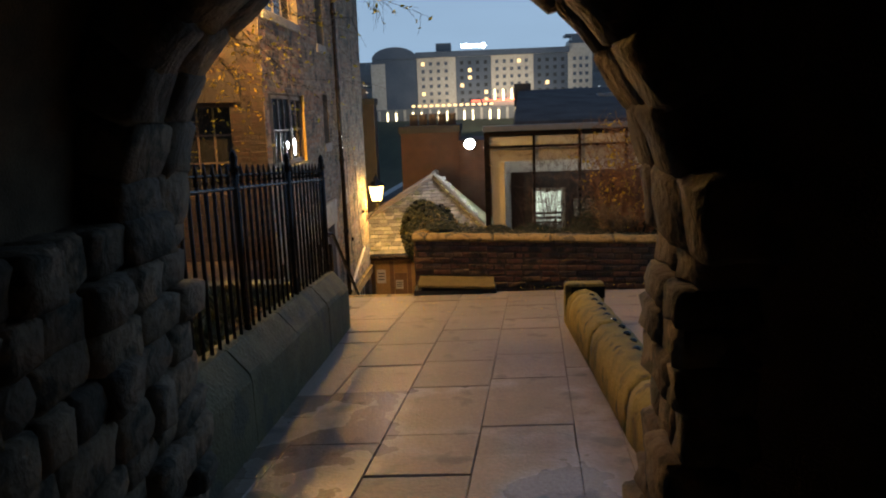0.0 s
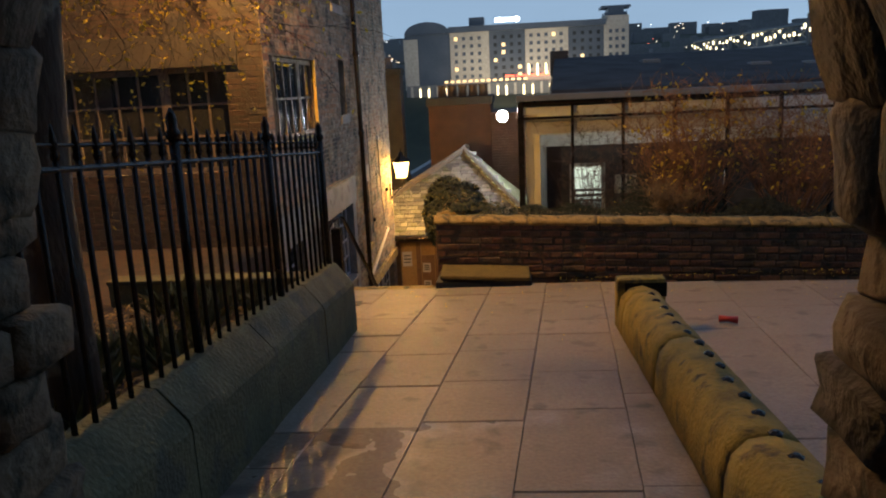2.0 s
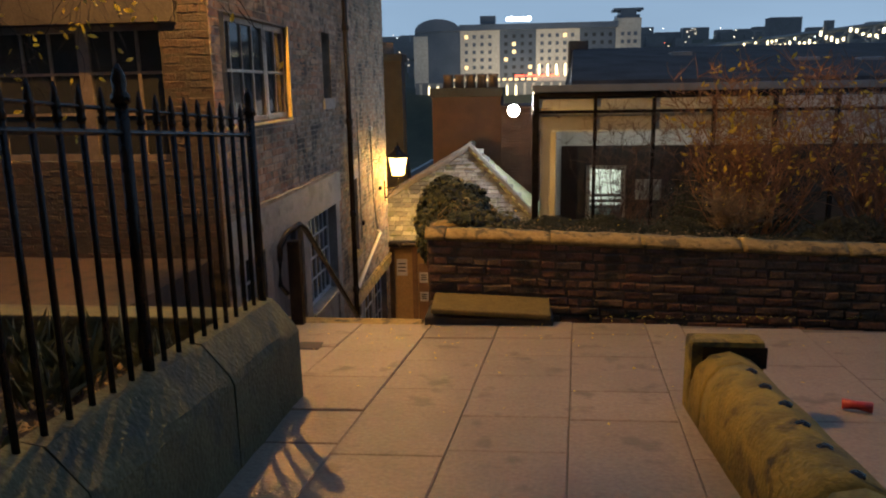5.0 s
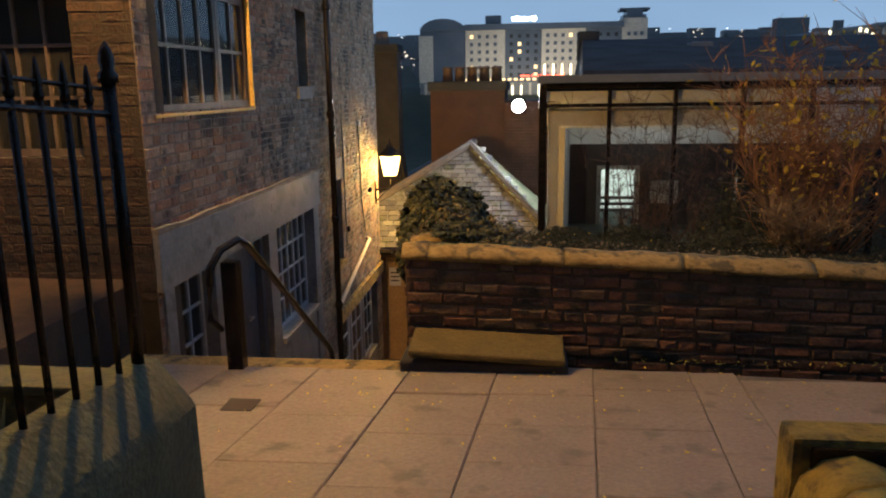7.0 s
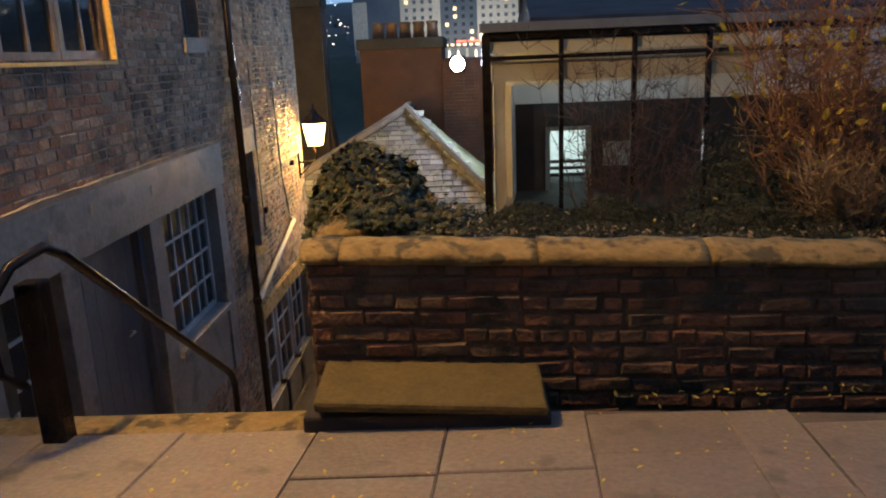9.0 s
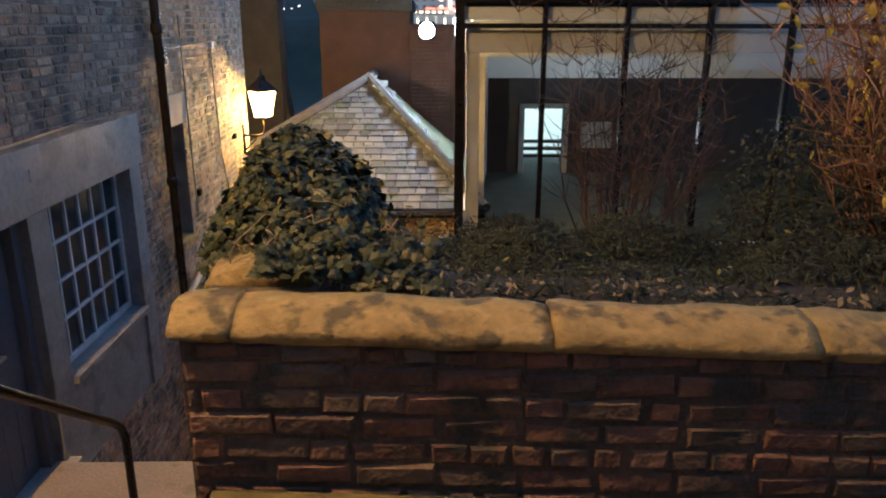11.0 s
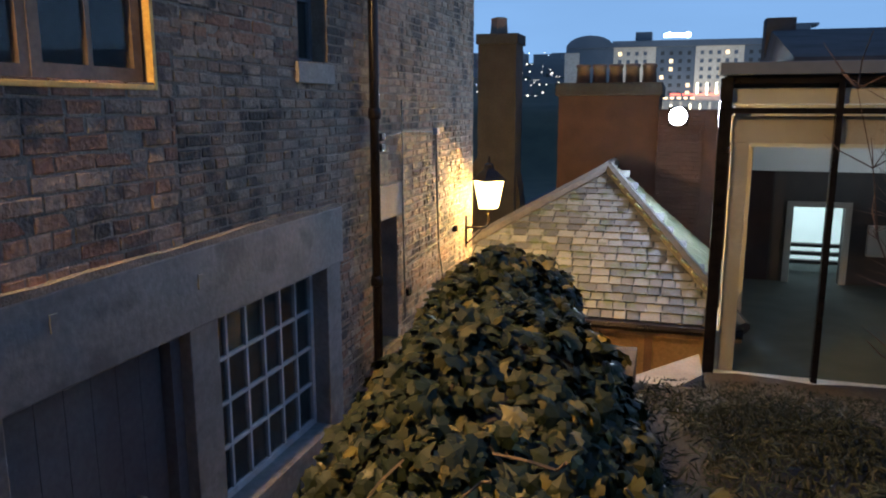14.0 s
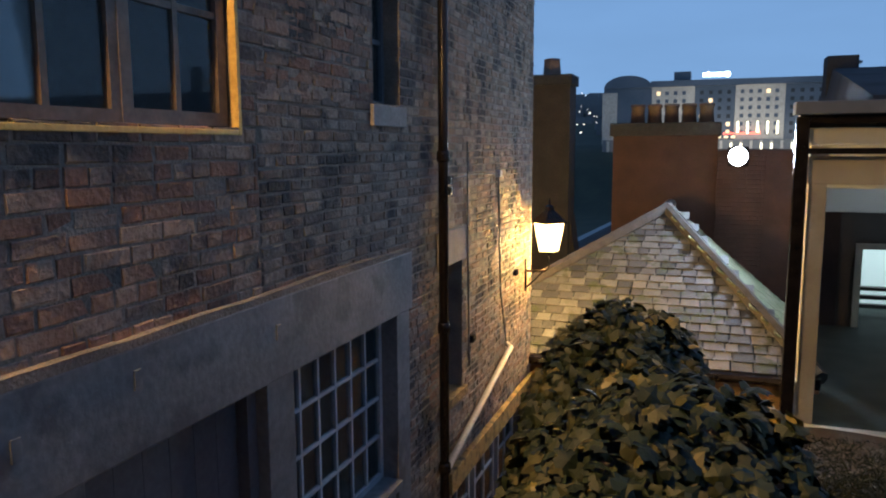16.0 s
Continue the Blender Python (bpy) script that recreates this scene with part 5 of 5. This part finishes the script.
part("base_wall", g, M_PANEL, gl)
for a, b in zip(GX, GX[1:]):
    for z0, z1 in ((-1.44, 1.36), (1.42, 1.66)):
        g = B()
        box(g, (a + 0.03, 11.91, z0), (b - 0.03, 11.918, z1))
        p = part("pane", g, G_CURTAIN, gl)
        p.visible_shadow = False
g = B()
prism(g, [(0.74, 12.0, -1.62), (10.1, 12.0, -1.62), (10.1, 18.8, -1.62), (1.6, 18.8, -1.62)], (0, 0, 0.16))
part("floor_hall", g, M_CARPET, None, "dark green carpeted hall floor", "floor", kind="structure")
g = B()
prism(g, [(0.74, 12.02, 1.46), (10.1, 12.02, 1.46), (10.1, 17.2, 1.46), (1.4, 17.2, 1.46)], (0, 0, 0.16))
part("ceiling_hall", g, M_WHITE, None, "white hall ceiling", "ceiling", kind="structure")
g = B()
box(g, (0.84, 12.03, 1.06), (10.1, 12.20, 1.34), 0.006)
part("beam", g, M_CREAM, gl, "pale beam behind the glass")
for y in (13.4, 15.0):
    g = B()
    box(g, (1.12 + 0.13 * (y - 13.4), y, 0.95), (10.1, y + 0.22, 1.45), 0.006)
    part("beam", g, M_WHITE, gl)
for y, x0 in ((12.06, 0.86), (13.5, 1.04)):
    g = B()
    box(g, (x0, y, -1.46), (x0 + 0.17, y + 0.17, 1.44), 0.006)
    part("column", g, M_CREAM, gl, "cream painted column")
g = B()
prism(g, [(1.05, 14.4, -1.46), (1.17, 14.4, -1.46), (1.52, 17.1, -1.46), (1.40, 17.1, -1.46)], (0, 0, 2.92))
prism(g, [(0.76, 12.03, -1.46), (0.86, 12.03, -1.46), (1.17, 14.4, -1.46), (1.05, 14.4, -1.46)], (0, 0, 0.46))
part("wall_hall_side", g, M_WHITE, None, "white side wall of the glass hall", "wall", kind="structure")
BACK = Plane((0, 17.0, 0), (1, 0, 0), (0, -1, 0))
g = B()
pierced(g, BACK, 1.42, 10.1, -1.46, 1.46, 0.0, -0.15, [(2.23, 3.0, -1.46, -0.19)])
part("wall_hall_back", g, M_PANEL, None, "dark brown panelled back wall with a lit doorway", "wall", kind="structure")
g = B()
BACK.box(g, 1.42, 10.1, 0.0, 0.4, 0.42, 1.46, 0.005)
part("bulkhead", g, M_WHITE, gl, "white bulkhead over the back wall")
g = B()
for a, b, c, d in ((2.13, 2.23, -1.46, -0.1), (3.0, 3.1, -1.46, -0.1), (2.23, 3.0, -0.19, -0.1)):
    BACK.box(g, a, b, 0.0, 0.05, c, d)
part("door_casing", g, M_CREAM, gl, "pale doorway casing")
# This wall glows by itself to imitate a lit room.
g = B()
box(g, (1.6, 19.2, -1.6), (4.0, 19.3, 1.0))
part("wall_lit_room", g, E_ROOM, None, "white wall of the room behind the doorway, glowing to stand for lamplight", "wall", kind="structure")
g = B()
box(g, (1.5, 17.15, -1.6), (1.6, 19.2, 1.0))
box(g, (4.0, 17.15, -1.6), (4.1, 19.2, 1.0))
part("wall_lit_side", g, M_WHITE, None, "white side walls behind the doorway", "wall", kind="structure")
g = B()
box(g, (1.5, 17.15, 1.0), (4.1, 19.3, 1.1))
part("ceiling_lit_room", g, M_WHITE, None, "white ceiling behind the doorway", "ceiling", kind="structure")
for k in range(3):
    tb = thing("bench_rail", "dark horizontal bench rail in the lit doorway", "bench", at=(2.7, 17.9, -1.3 + 0.12 * k))
    g = B()
    box(g, (2.0, 17.8, -1.3 + 0.15 * k), (3.4, 17.95, -1.24 + 0.15 * k), 0.004)
    part("rail", g, M_PANEL, tb)
g = B()
box(g, (3.35, 16.86, -0.95), (3.95, 16.995, -0.45), 0.006)
tagged(part("wall_cabinet", g, M_CREAM, None, "small pale cabinet on the hall back wall", "cabinet"))
g = B()
box(g, (0.68, 11.76, 1.745), (10.1, 12.1, 1.87), 0.01)
part("gutter", g, M_STEEL, gl, "grey gutter along the glass front")
# its dark roof
g = B()
prism(g, [(1.40, 12.0, 1.62), (1.42, 12.3, 1.94), (1.86, 18.8, 2.80), (1.86, 22.0, 1.9), (1.86, 22.0, 1.75)], (14, 0, 0))
prism(g, [(0.74, 12.02, 1.62), (1.41, 12.02, 1.62), (1.86, 18.8, 1.62), (1.70, 18.8, 1.62)], (0, 0, 0.14))
part("roof_hall", g, M_DARKROOF, None, "low dark slate roof over the glass hall", "roof", kind="structure")
for x, y, z in ((4.0, 16.5, 2.52), (6.3, 15.0, 2.3), (7.5, 14.8, 2.27)):
    sk = thing("roof_light", "small skylight on the dark roof, sky reflection put into its colour", "skylight", at=(x, y, z))
    g = B()
    box(g, (x, y, z - 0.12), (x + 0.45, y + 0.5, z + 0.06), 0.01)
    part("skylight_frame", g, M_STEEL, sk)
    # Opaque pane, coloured pale blue-grey for the sky it would mirror.
    g = B()
    box(g, (x + 0.04, y + 0.04, z + 0.061), (x + 0.41, y + 0.46, z + 0.068))
    part("skylight_pane", g, mat("sky_tinted_pane", [(0.3, 0.35, 0.4), (0.4, 0.45, 0.5)], 0.1), sk)
st = thing("chimney_stack", "dark square stack on the roof end", "chimney", at=(1.9, 18.8, 2.7))
g = B()
box(g, (1.75, 18.6, 2.3), (2.25, 19.1, 3.0), 0.02)
part("shaft", g, M_DARKROOF, st)

# ---- hipped slate roof house at the foot of the steps ----
APEX, RUN, K = Vector((-0.72, 16.07, 0.43)), 3.27, 0.497
LEFT, RIGHT = 2.99, 1.9
hip = thing("hipped_house", "small house with a hipped stone-slate roof, lamplight orange in its wall colour", "house", at=(-0.7, 16, -3.45))
FRONT = APEX.y - RUN


def roof_pt(x, s):
    return Vector((x, APEX.y - s, APEX.z - K * s))


XL, XR = APEX.x - LEFT, APEX.x + RIGHT
EZ = APEX.z - K * RUN
g = B()
va = [g.verts.new(p) for p in ((XL, FRONT, EZ), (XR, FRONT, EZ), tuple(APEX), (XR, 22, EZ), (APEX.x, 22, APEX.z), (XL, 22, EZ))]
g.faces.new((va[0], va[1], va[2]))
g.faces.new((va[1], va[3], va[4], va[2]))
g.faces.new((va[0], va[2], va[4], va[5]))
g.faces.new((va[0], va[5], va[3], va[1]))
roof = part("roof", g, M_DARKROOF, hip)
rs = random.Random(9)


def slate_mesh(name, material, w, d):
    g = B()
    box(g, (-w / 2 + 0.009, 0, 0), (w / 2 - 0.009, d, 0.022), 0.004)
    me = bpy.data.meshes.new(name)
    g.to_mesh(me)
    g.free()
    me.materials.append(material)
    return me


SL = [slate_mesh("slate", M_SLATE, w, 0.24) for w in (0.16, 0.2, 0.25)]
SLM = [slate_mesh("mossy_slate", M_MOSSLATE, w, 0.24) for w in (0.17, 0.21, 0.26)]
ang = math.degrees(math.atan(K))
s = RUN
while s > 0.1:
    xl = APEX.x - LEFT * s / RUN
    xr = APEX.x + RIGHT * s / RUN
    x = xl + rs.uniform(0, 0.2)
    while x < xr - 0.05:
        i = rs.randrange(3)
        w = (0.16, 0.2, 0.25)[i]
        p = roof_pt(x + w / 2, s)
        if x > -3.2:
            ob = new("slate", SL[i])
            ob.parent = roof
            ob.matrix_basis = Matrix.Translation(p + Vector((0, 0, 0.012))) @ pose(0, 0, 0, ang - 5 + rs.uniform(-1.6, 1.6), rs.uniform(-1.5, 1.5), rs.uniform(-2, 2))
        x += w
    s -= 0.15
# right-hand roof slope
sx = math.degrees(math.atan(RUN * K / RIGHT))
for row in range(13):
    f = 1 - row / 14.0
    x = APEX.x + RIGHT * f
    z = APEX.z - RUN * K * f
    yy = APEX.y - RUN * f + 0.1
    while yy < 20:
        i = rs.randrange(3)
        ob = new("slate", SLM[i])
        ob.parent = roof
        ob.matrix_basis = Matrix.Translation((x, yy, z + 0.012)) @ pose(0, 0, 0, 0, 0, 90) @ pose(0, 0, 0, sx - 4 + rs.uniform(-1, 1), 0, 0)
        yy += (0.17, 0.21, 0.26)[i]
for a, b in (((XR, FRONT, EZ), APEX), ((XL, FRONT, EZ), APEX), (APEX, (APEX.x, 22, APEX.z))):
    a, b = Vector(a), Vector(b)
    n = int((b - a).length / 0.42)
    for k in range(n):
        p, q = a.lerp(b, k / n), a.lerp(b, (k + 0.985) / n)
        g = B()
        tube(g, [p + Vector((0, 0, 0.02)), q + Vector((0, 0, 0.025))], 0.10, 8)
        part("ridge_stone", g, M_LEAD, roof)
# Wall colour holds the orange that the lantern throws on it.
g = B()
box(g, (XL + 0.2, FRONT + 0.25, -3.5), (XR - 0.2, 21.5, EZ + 0.02))
part("wall", g, M_ORANGE, hip)
g = B()
tube(g, [(XL, FRONT - 0.02, EZ - 0.05), (XR, FRONT - 0.02, EZ - 0.05)], 0.06, 8)
part("gutter", g, M_IRON, hip)
g = B()
box(g, (XL, FRONT + 0.04, EZ - 0.17), (XR, FRONT + 0.10, EZ - 0.03))
part("fascia", g, M_WOOD, hip)
for x in (-2.2, -1.72, -1.28, 0.05, 0.85):
    g = B()
    box(g, (x, FRONT + 0.16, -3.4), (x + 0.1, FRONT + 0.26, EZ - 0.05))
    part("timber_post", g, M_WOOD, hip)
hd = part("door", box(B(), (-1.6, FRONT + 0.2, -3.4), (-1.3, FRONT + 0.24, -1.7)), M_WOOD, hip)
for x, z, w, h in ((-2.05, -1.95, 0.22, 0.35), (-1.58, -2.1, 0.18, 0.22), (-1.57, -2.5, 0.17, 0.2)):
    nt = thing("notice", "white paper notice fixed to the lamplit wall", "notice", at=(x, FRONT + 0.19, z))
    g = B()
    box(g, (x, FRONT + 0.185, z), (x + w, FRONT + 0.195, z + h))
    part("sheet", g, M_PAPER, nt)
    for k in range(3):
        g = B()
        box(g, (x + 0.03, FRONT + 0.18, z + h * (0.25 + 0.22 * k)), (x + w - 0.03, FRONT + 0.1845, z + h * (0.25 + 0.22 * k) + 0.025))
        part("printed_bar", g, M_PANEL, nt)

# ---- red brick block behind ----
rb = thing("red_brick_house", "tall red brick block with dark parapet and chimney pots", "building", at=(-0.8, 17.5, -3.45))
g = B()
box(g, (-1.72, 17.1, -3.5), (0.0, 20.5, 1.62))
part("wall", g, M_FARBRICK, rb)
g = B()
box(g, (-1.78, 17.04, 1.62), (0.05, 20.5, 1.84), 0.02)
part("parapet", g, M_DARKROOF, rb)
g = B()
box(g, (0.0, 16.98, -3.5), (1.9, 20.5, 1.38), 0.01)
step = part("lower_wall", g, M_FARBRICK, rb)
LOW = Plane((0, 16.975, 0), (1, 0, 0), (0, -1, 0))
lay_bricks(step, LOW, 0.0, 0.75, -0.6, 1.36, [], M_FARBRICK, None, seed=14)
for k in range(5):
    x = -1.36 + 0.29 * k
    g = B()
    lathe(g, (x, 17.6, 1.84), [(0.13, 0), (0.11, 0.26), (0.13, 0.28), (0.13, 0.33), (0.09, 0.34)], 10)
    part("chimney_pot", g, M_POT, rb, smooth=True)
fl = thing("flood_light_fitting", "dazzling white floodlight fixed on the brick wall", "floodlight", at=(0.32, 16.9, 1.27))
# Lens made larger than life so its shape takes in the glare.
g = B()
bmesh.ops.create_uvsphere(g, u_segments=14, v_segments=8, radius=0.15, matrix=Matrix.Translation((0.32, 16.895, 1.27)) @ Matrix.Diagonal((1, 0.25, 1, 1)))
part("glare_lens", g, E_FLOOD, fl, smooth=True)
g = B()
box(g, (0.16, 16.9, 1.11), (0.48, 16.972, 1.43), 0.01)
part("housing", g, M_IRON, fl)
ch = thing("chimney", "tall brick chimney with a single pot, colour darkened for its unlit face", "chimney", at=(-2.75, 16.9, -3.4))
g = B()
box(g, (-3.1, 16.7, -3.5), (-2.42, 17.3, 2.5))
prism(g, [(-3.1, 16.9, -3.5), (-4.6, 16.9, -3.5), (-4.6, 16.9, -1.6), (-3.1, 16.9, 0.6)], (0, 0.5, 0))
prism(g, [(-2.42, 16.9, -3.5), (-1.9, 16.9, -3.5), (-2.42, 16.9, 0.2)], (0, 0.5, 0))
# Shaft colour is near black to imitate a face without light.
part("shaft", g, M_DARKBRICK, ch)
g = B()
box(g, (-3.14, 16.66, 2.5), (-2.38, 17.34, 2.68), 0.02)
part("cap", g, M_DARKROOF, ch)
g = B()
lathe(g, (-2.8, 17.0, 2.68), [(0.16, 0), (0.14, 0.26), (0.15, 0.28), (0.1, 0.3)], 4)
part("chimney_pot", g, M_POT, ch)

# ---- valley buildings ----
rs = random.Random(15)
pv = thing("grey_roof_house", "small house with a grey pitched roof in the valley", "house", at=(-5, 40, -8))
g = B()
box(g, (-6.5, 34, -12), (-1.0, 42, -3.4))
part("wall", g, M_FARWALL, pv)
g = B()
prism(g, [(-6.8, 33.8, -3.4), (-0.8, 33.8, -3.4), (-2.6, 33.8, -1.2)], (0, 9, 0))
part("roof", g, M_STEEL, pv)

# ---- hotel across the river ----
H = thing("hotel", "long pale hotel with dark glass bays and lit base", "building", at=(3, 352, -4))
HY = 352.0
for x0, x1, z0, z1, m_, nm in ((-48, -27, 4, 27.0, M_HOTELDARK, "glass_wing"), (-48.5, -42, 2, 25, M_HOTEL, "end_block"), (-27, -9, 4, 27.0, M_HOTEL, "stone_block"), (-9, 7.5, 4, 28, M_HOTELDARK, "glass_bay"), (7.5, 27, 4, 27.0, M_HOTEL, "stone_block"), (27, 43, 4, 28.5, M_HOTELDARK, "glass_bay"), (43, 54, 2, 31, M_HOTEL, "tower")):
    g = B()
    box(g, (x0, HY - (0.8 if m_ is M_HOTEL else 0), z0), (x1, HY + 18, z1))
    part(nm, g, m_, H)
g = B()
prism(g, [(-48, HY - 1, 27)] + [(-37.5 + 10.5 * math.cos(math.pi * (1 - k / 10)), HY - 1, 27 + 5.5 * math.sin(math.pi * k / 10)) for k in range(11)], (0, 18, 0))
part("barrel_roof", g, M_HOTELDARK, H)
g = B()
box(g, (-27.5, HY - 2, 27), (43.5, HY + 18, 29.6))
part("roof_edge", g, M_HOTELDARK, H)
for x0, x1, z0, z1 in ((43.5, 53.5, 31, 32.5), (42, 55, 34.4, 35.4), (45, 52, 32.5, 34.4), (-18, -11, 30, 33.5)):
    g = B()
    box(g, (x0, HY + 1, z0), (x1, HY + 12, z1))
    part("plant_room", g, M_HOTELDARK, H)
g = B()
box(g, (-48, HY - 2, -8), (56, HY + 16, 4))
part("podium", g, M_FARWALL, H)
for x in range(-46, 56, 4):
    g = B()
    box(g, (x, HY - 2.7, -7), (x + 1.1, HY - 2, 3.5))
    part("column", g, M_HOTEL, H)
win_me = {}
for lit in (0, 1, 2):
    g = B()
    box(g, (-0.75, -0.2, -0.8), (0.75, 0.25, 0.8))
    me = bpy.data.meshes.new("hotel_window")
    g.to_mesh(me)
    g.free()
    me.materials.append((M_HOTELDARK, E_WIN, M_DARKROOF)[lit])
    win_me[lit] = me
for a, b, stepx in ((-26, -10, 3.6), (8.5, 26.5, 3.4), (44.5, 53, 2.8), (-8, 7, 3.7), (28, 42.5, 3.6)):
    x = a + stepx / 2
    dark = a in (-8, 28)
    while x < b:
        for fl_ in range(6):
            lit = 1 if rs.random() < (0.05 if not dark else 0.10) else (0 if not dark else 2)
            ob = new("window", win_me[lit])
            ob.parent, ob.matrix_parent_inverse = H, H.matrix_basis.inverted()
            ob.matrix_basis = Matrix.Translation((x, HY - (0.85 if not dark else 0.05), 7.2 + 3.4 * fl_))
        x += stepx
up = bpy.data.meshes.new("uplight")
g = B()
box(g, (-0.35, -0.2, -2.6), (0.35, 0.2, 2.6))
g.to_mesh(up)
g.free()
up.materials.append(E_UP)
for x, z, s in [(9 + 3.9 * k, 9.0, 1.0) for k in range(5)] + [(44 + 4.6 * k, 8, 1.0) for k in range(3)] + [(-45.5 + 4.0 * k, 0, 0.9) for k in range(25) if k % 3]:
    ob = new("uplight", up)
    ob.parent, ob.matrix_parent_inverse = H, H.matrix_basis.inverted()
    ob.matrix_basis = Matrix.Translation((x, HY - 2.9 if z < 5 else HY - 1.05, z)) @ Matrix.Diagonal((s, 1, s, 1))
for k in range(14):
    part("lit_shop_window", box(B(), (-30 + 2.8 * k, HY - 2.4, 4.6), (-28.4 + 2.8 * k, HY - 2.2, 5.6)), E_WIN, H)
for k in range(4):
    part("red_entrance_light", box(B(), (-2 + 5.2 * k, HY - 2.6, 6.3), (2.2 + 5.2 * k, HY - 2.4, 6.9)), E_REDL, H)
sg = thing("roof_sign", "white lit sign bars on the hotel roof", "sign", at=(-1, HY - 1, 30))
for x0, x1, z0, z1 in ((-6, 2.6, 30.8, 32.4), (-4.0, -3.4, 32.4, 33.0)):
    g = B()
    box(g, (x0, HY - 1.3, z0), (x1, HY - 0.9, z1), 0.3)
    part("sign_bar", g, E_SIGN, sg)
g = B()
lathe(g, (3.9, HY - 1, 30.5), [(0.6, 0), (1.2, 0.6), (1.4, 1.2), (1.2, 1.9), (0.5, 2.3)], 10)
part("sign_disc", g, E_SIGN, sg)

# ---- far town, lights and bridge ----
town = thing("far_town", "dark roofs and towers on the far bank", "town", kind="stuff", at=(0, 500, 0))
verts = B()
for k in range(240):
    x, y = rs.uniform(-420, 520), rs.uniform(420, 760)
    w, h = rs.uniform(8, 26), rs.uniform(4, 10) + (rs.random() < 0.06 and x > 60) * 14
    z = land(x, y)
    box(verts, (x, y, z - 4), (x + w, y + 12, z + h))
part("far_houses", verts, M_FARWALL, town, kind="stuff")
for m_, n, nm in ((E_CITY, 230, "amber_lights"), (E_CITYW, 90, "white_lights"), (E_REDL, 40, "red_lights")):
    g = B()
    for k in range(n):
        x, y = rs.uniform(-380, 480), rs.uniform(400, 620)
        s = rs.uniform(0.25, 0.6)
        z = land(x, y) + rs.uniform(2, 14)
        box(g, (x, y - 3, z), (x + s * 1.3, y - 3 + s, z + s))
    part(nm, g, m_, town, kind="stuff")
g = B()
for k in range(90):
    x, y = rs.uniform(-120, -49), rs.uniform(365, 640)
    s = rs.uniform(0.3, 0.8)
    z = land(x, y) + rs.uniform(1, 8)
    box(g, (x, y - 3, z), (x + s * 1.4, y - 3 + s, z + s))
part("hillside_lights", g, E_CITY, town, kind="stuff")
g = B()
for k in range(70):
    x, y = rs.uniform(-26, 10), rs.uniform(60, 150)
    s = rs.uniform(0.12, 0.3)
    z = land(x, y) + rs.uniform(0.8, 5)
    box(g, (x, y, z), (x + s, y + s, z + s))
part("street_lights", g, E_CITYW, town, kind="stuff")
cars = B()
for k in range(40):
    x, y = rs.uniform(-24, 8), rs.uniform(50, 130)
    z = land(x, y)
    box(cars, (x, y, z), (x + 4, y + 1.8, z + 1.4), 0.3)
part("parked_cars", cars, M_STEEL, town, kind="stuff")

br = thing("lattice_bridge", "lit steel lattice bridge crossing the valley", "bridge", at=(80, 200, 0))
P0, P1 = Vector((62, 262, 9)), Vector((84, 118, 9))
nb = 16
lat = B()
for k in range(nb + 1):
    p = P0.lerp(P1, k / nb)
    h = 4.5
    g = B()
    big = k % 4 == 0
    box(g, (p.x - (1.0 if big else 0.3), p.y - 0.6, -28 if big else 4), (p.x + (1.0 if big else 0.3), p.y + 0.6, p.z + h + (2.4 if big else 0)))
    part("pier" if big else "upright", g, M_FARWALL if big else M_STEEL, br)
    if k < nb:
        q = P0.lerp(P1, (k + 1) / nb)
        tube(lat, [p, q + Vector((0, 0, h))], 0.2, 4)
        tube(lat, [p + Vector((0, 0, h)), q], 0.2, 4)
part("lattice", lat, M_STEEL, br)
for dz, r in ((0, 0.7), (4.5, 0.55)):
    g = B()
    tube(g, [P0 + Vector((0, 0, dz)), P1 + Vector((0, 0, dz))], r, 6)
    part("girder", g, M_STEEL, br)
g = B()
for k in range(60):
    p = P0.lerp(P1, (k + 0.3) / 60)
    z = p.z + rs.uniform(1.0, 3.6)
    box(g, (p.x - 0.9, p.y - 0.3, z), (p.x - 0.6, p.y + 0.4, z + rs.uniform(0.3, 1.2)))
part("bridge_lights", g, E_UP, br, kind="stuff")
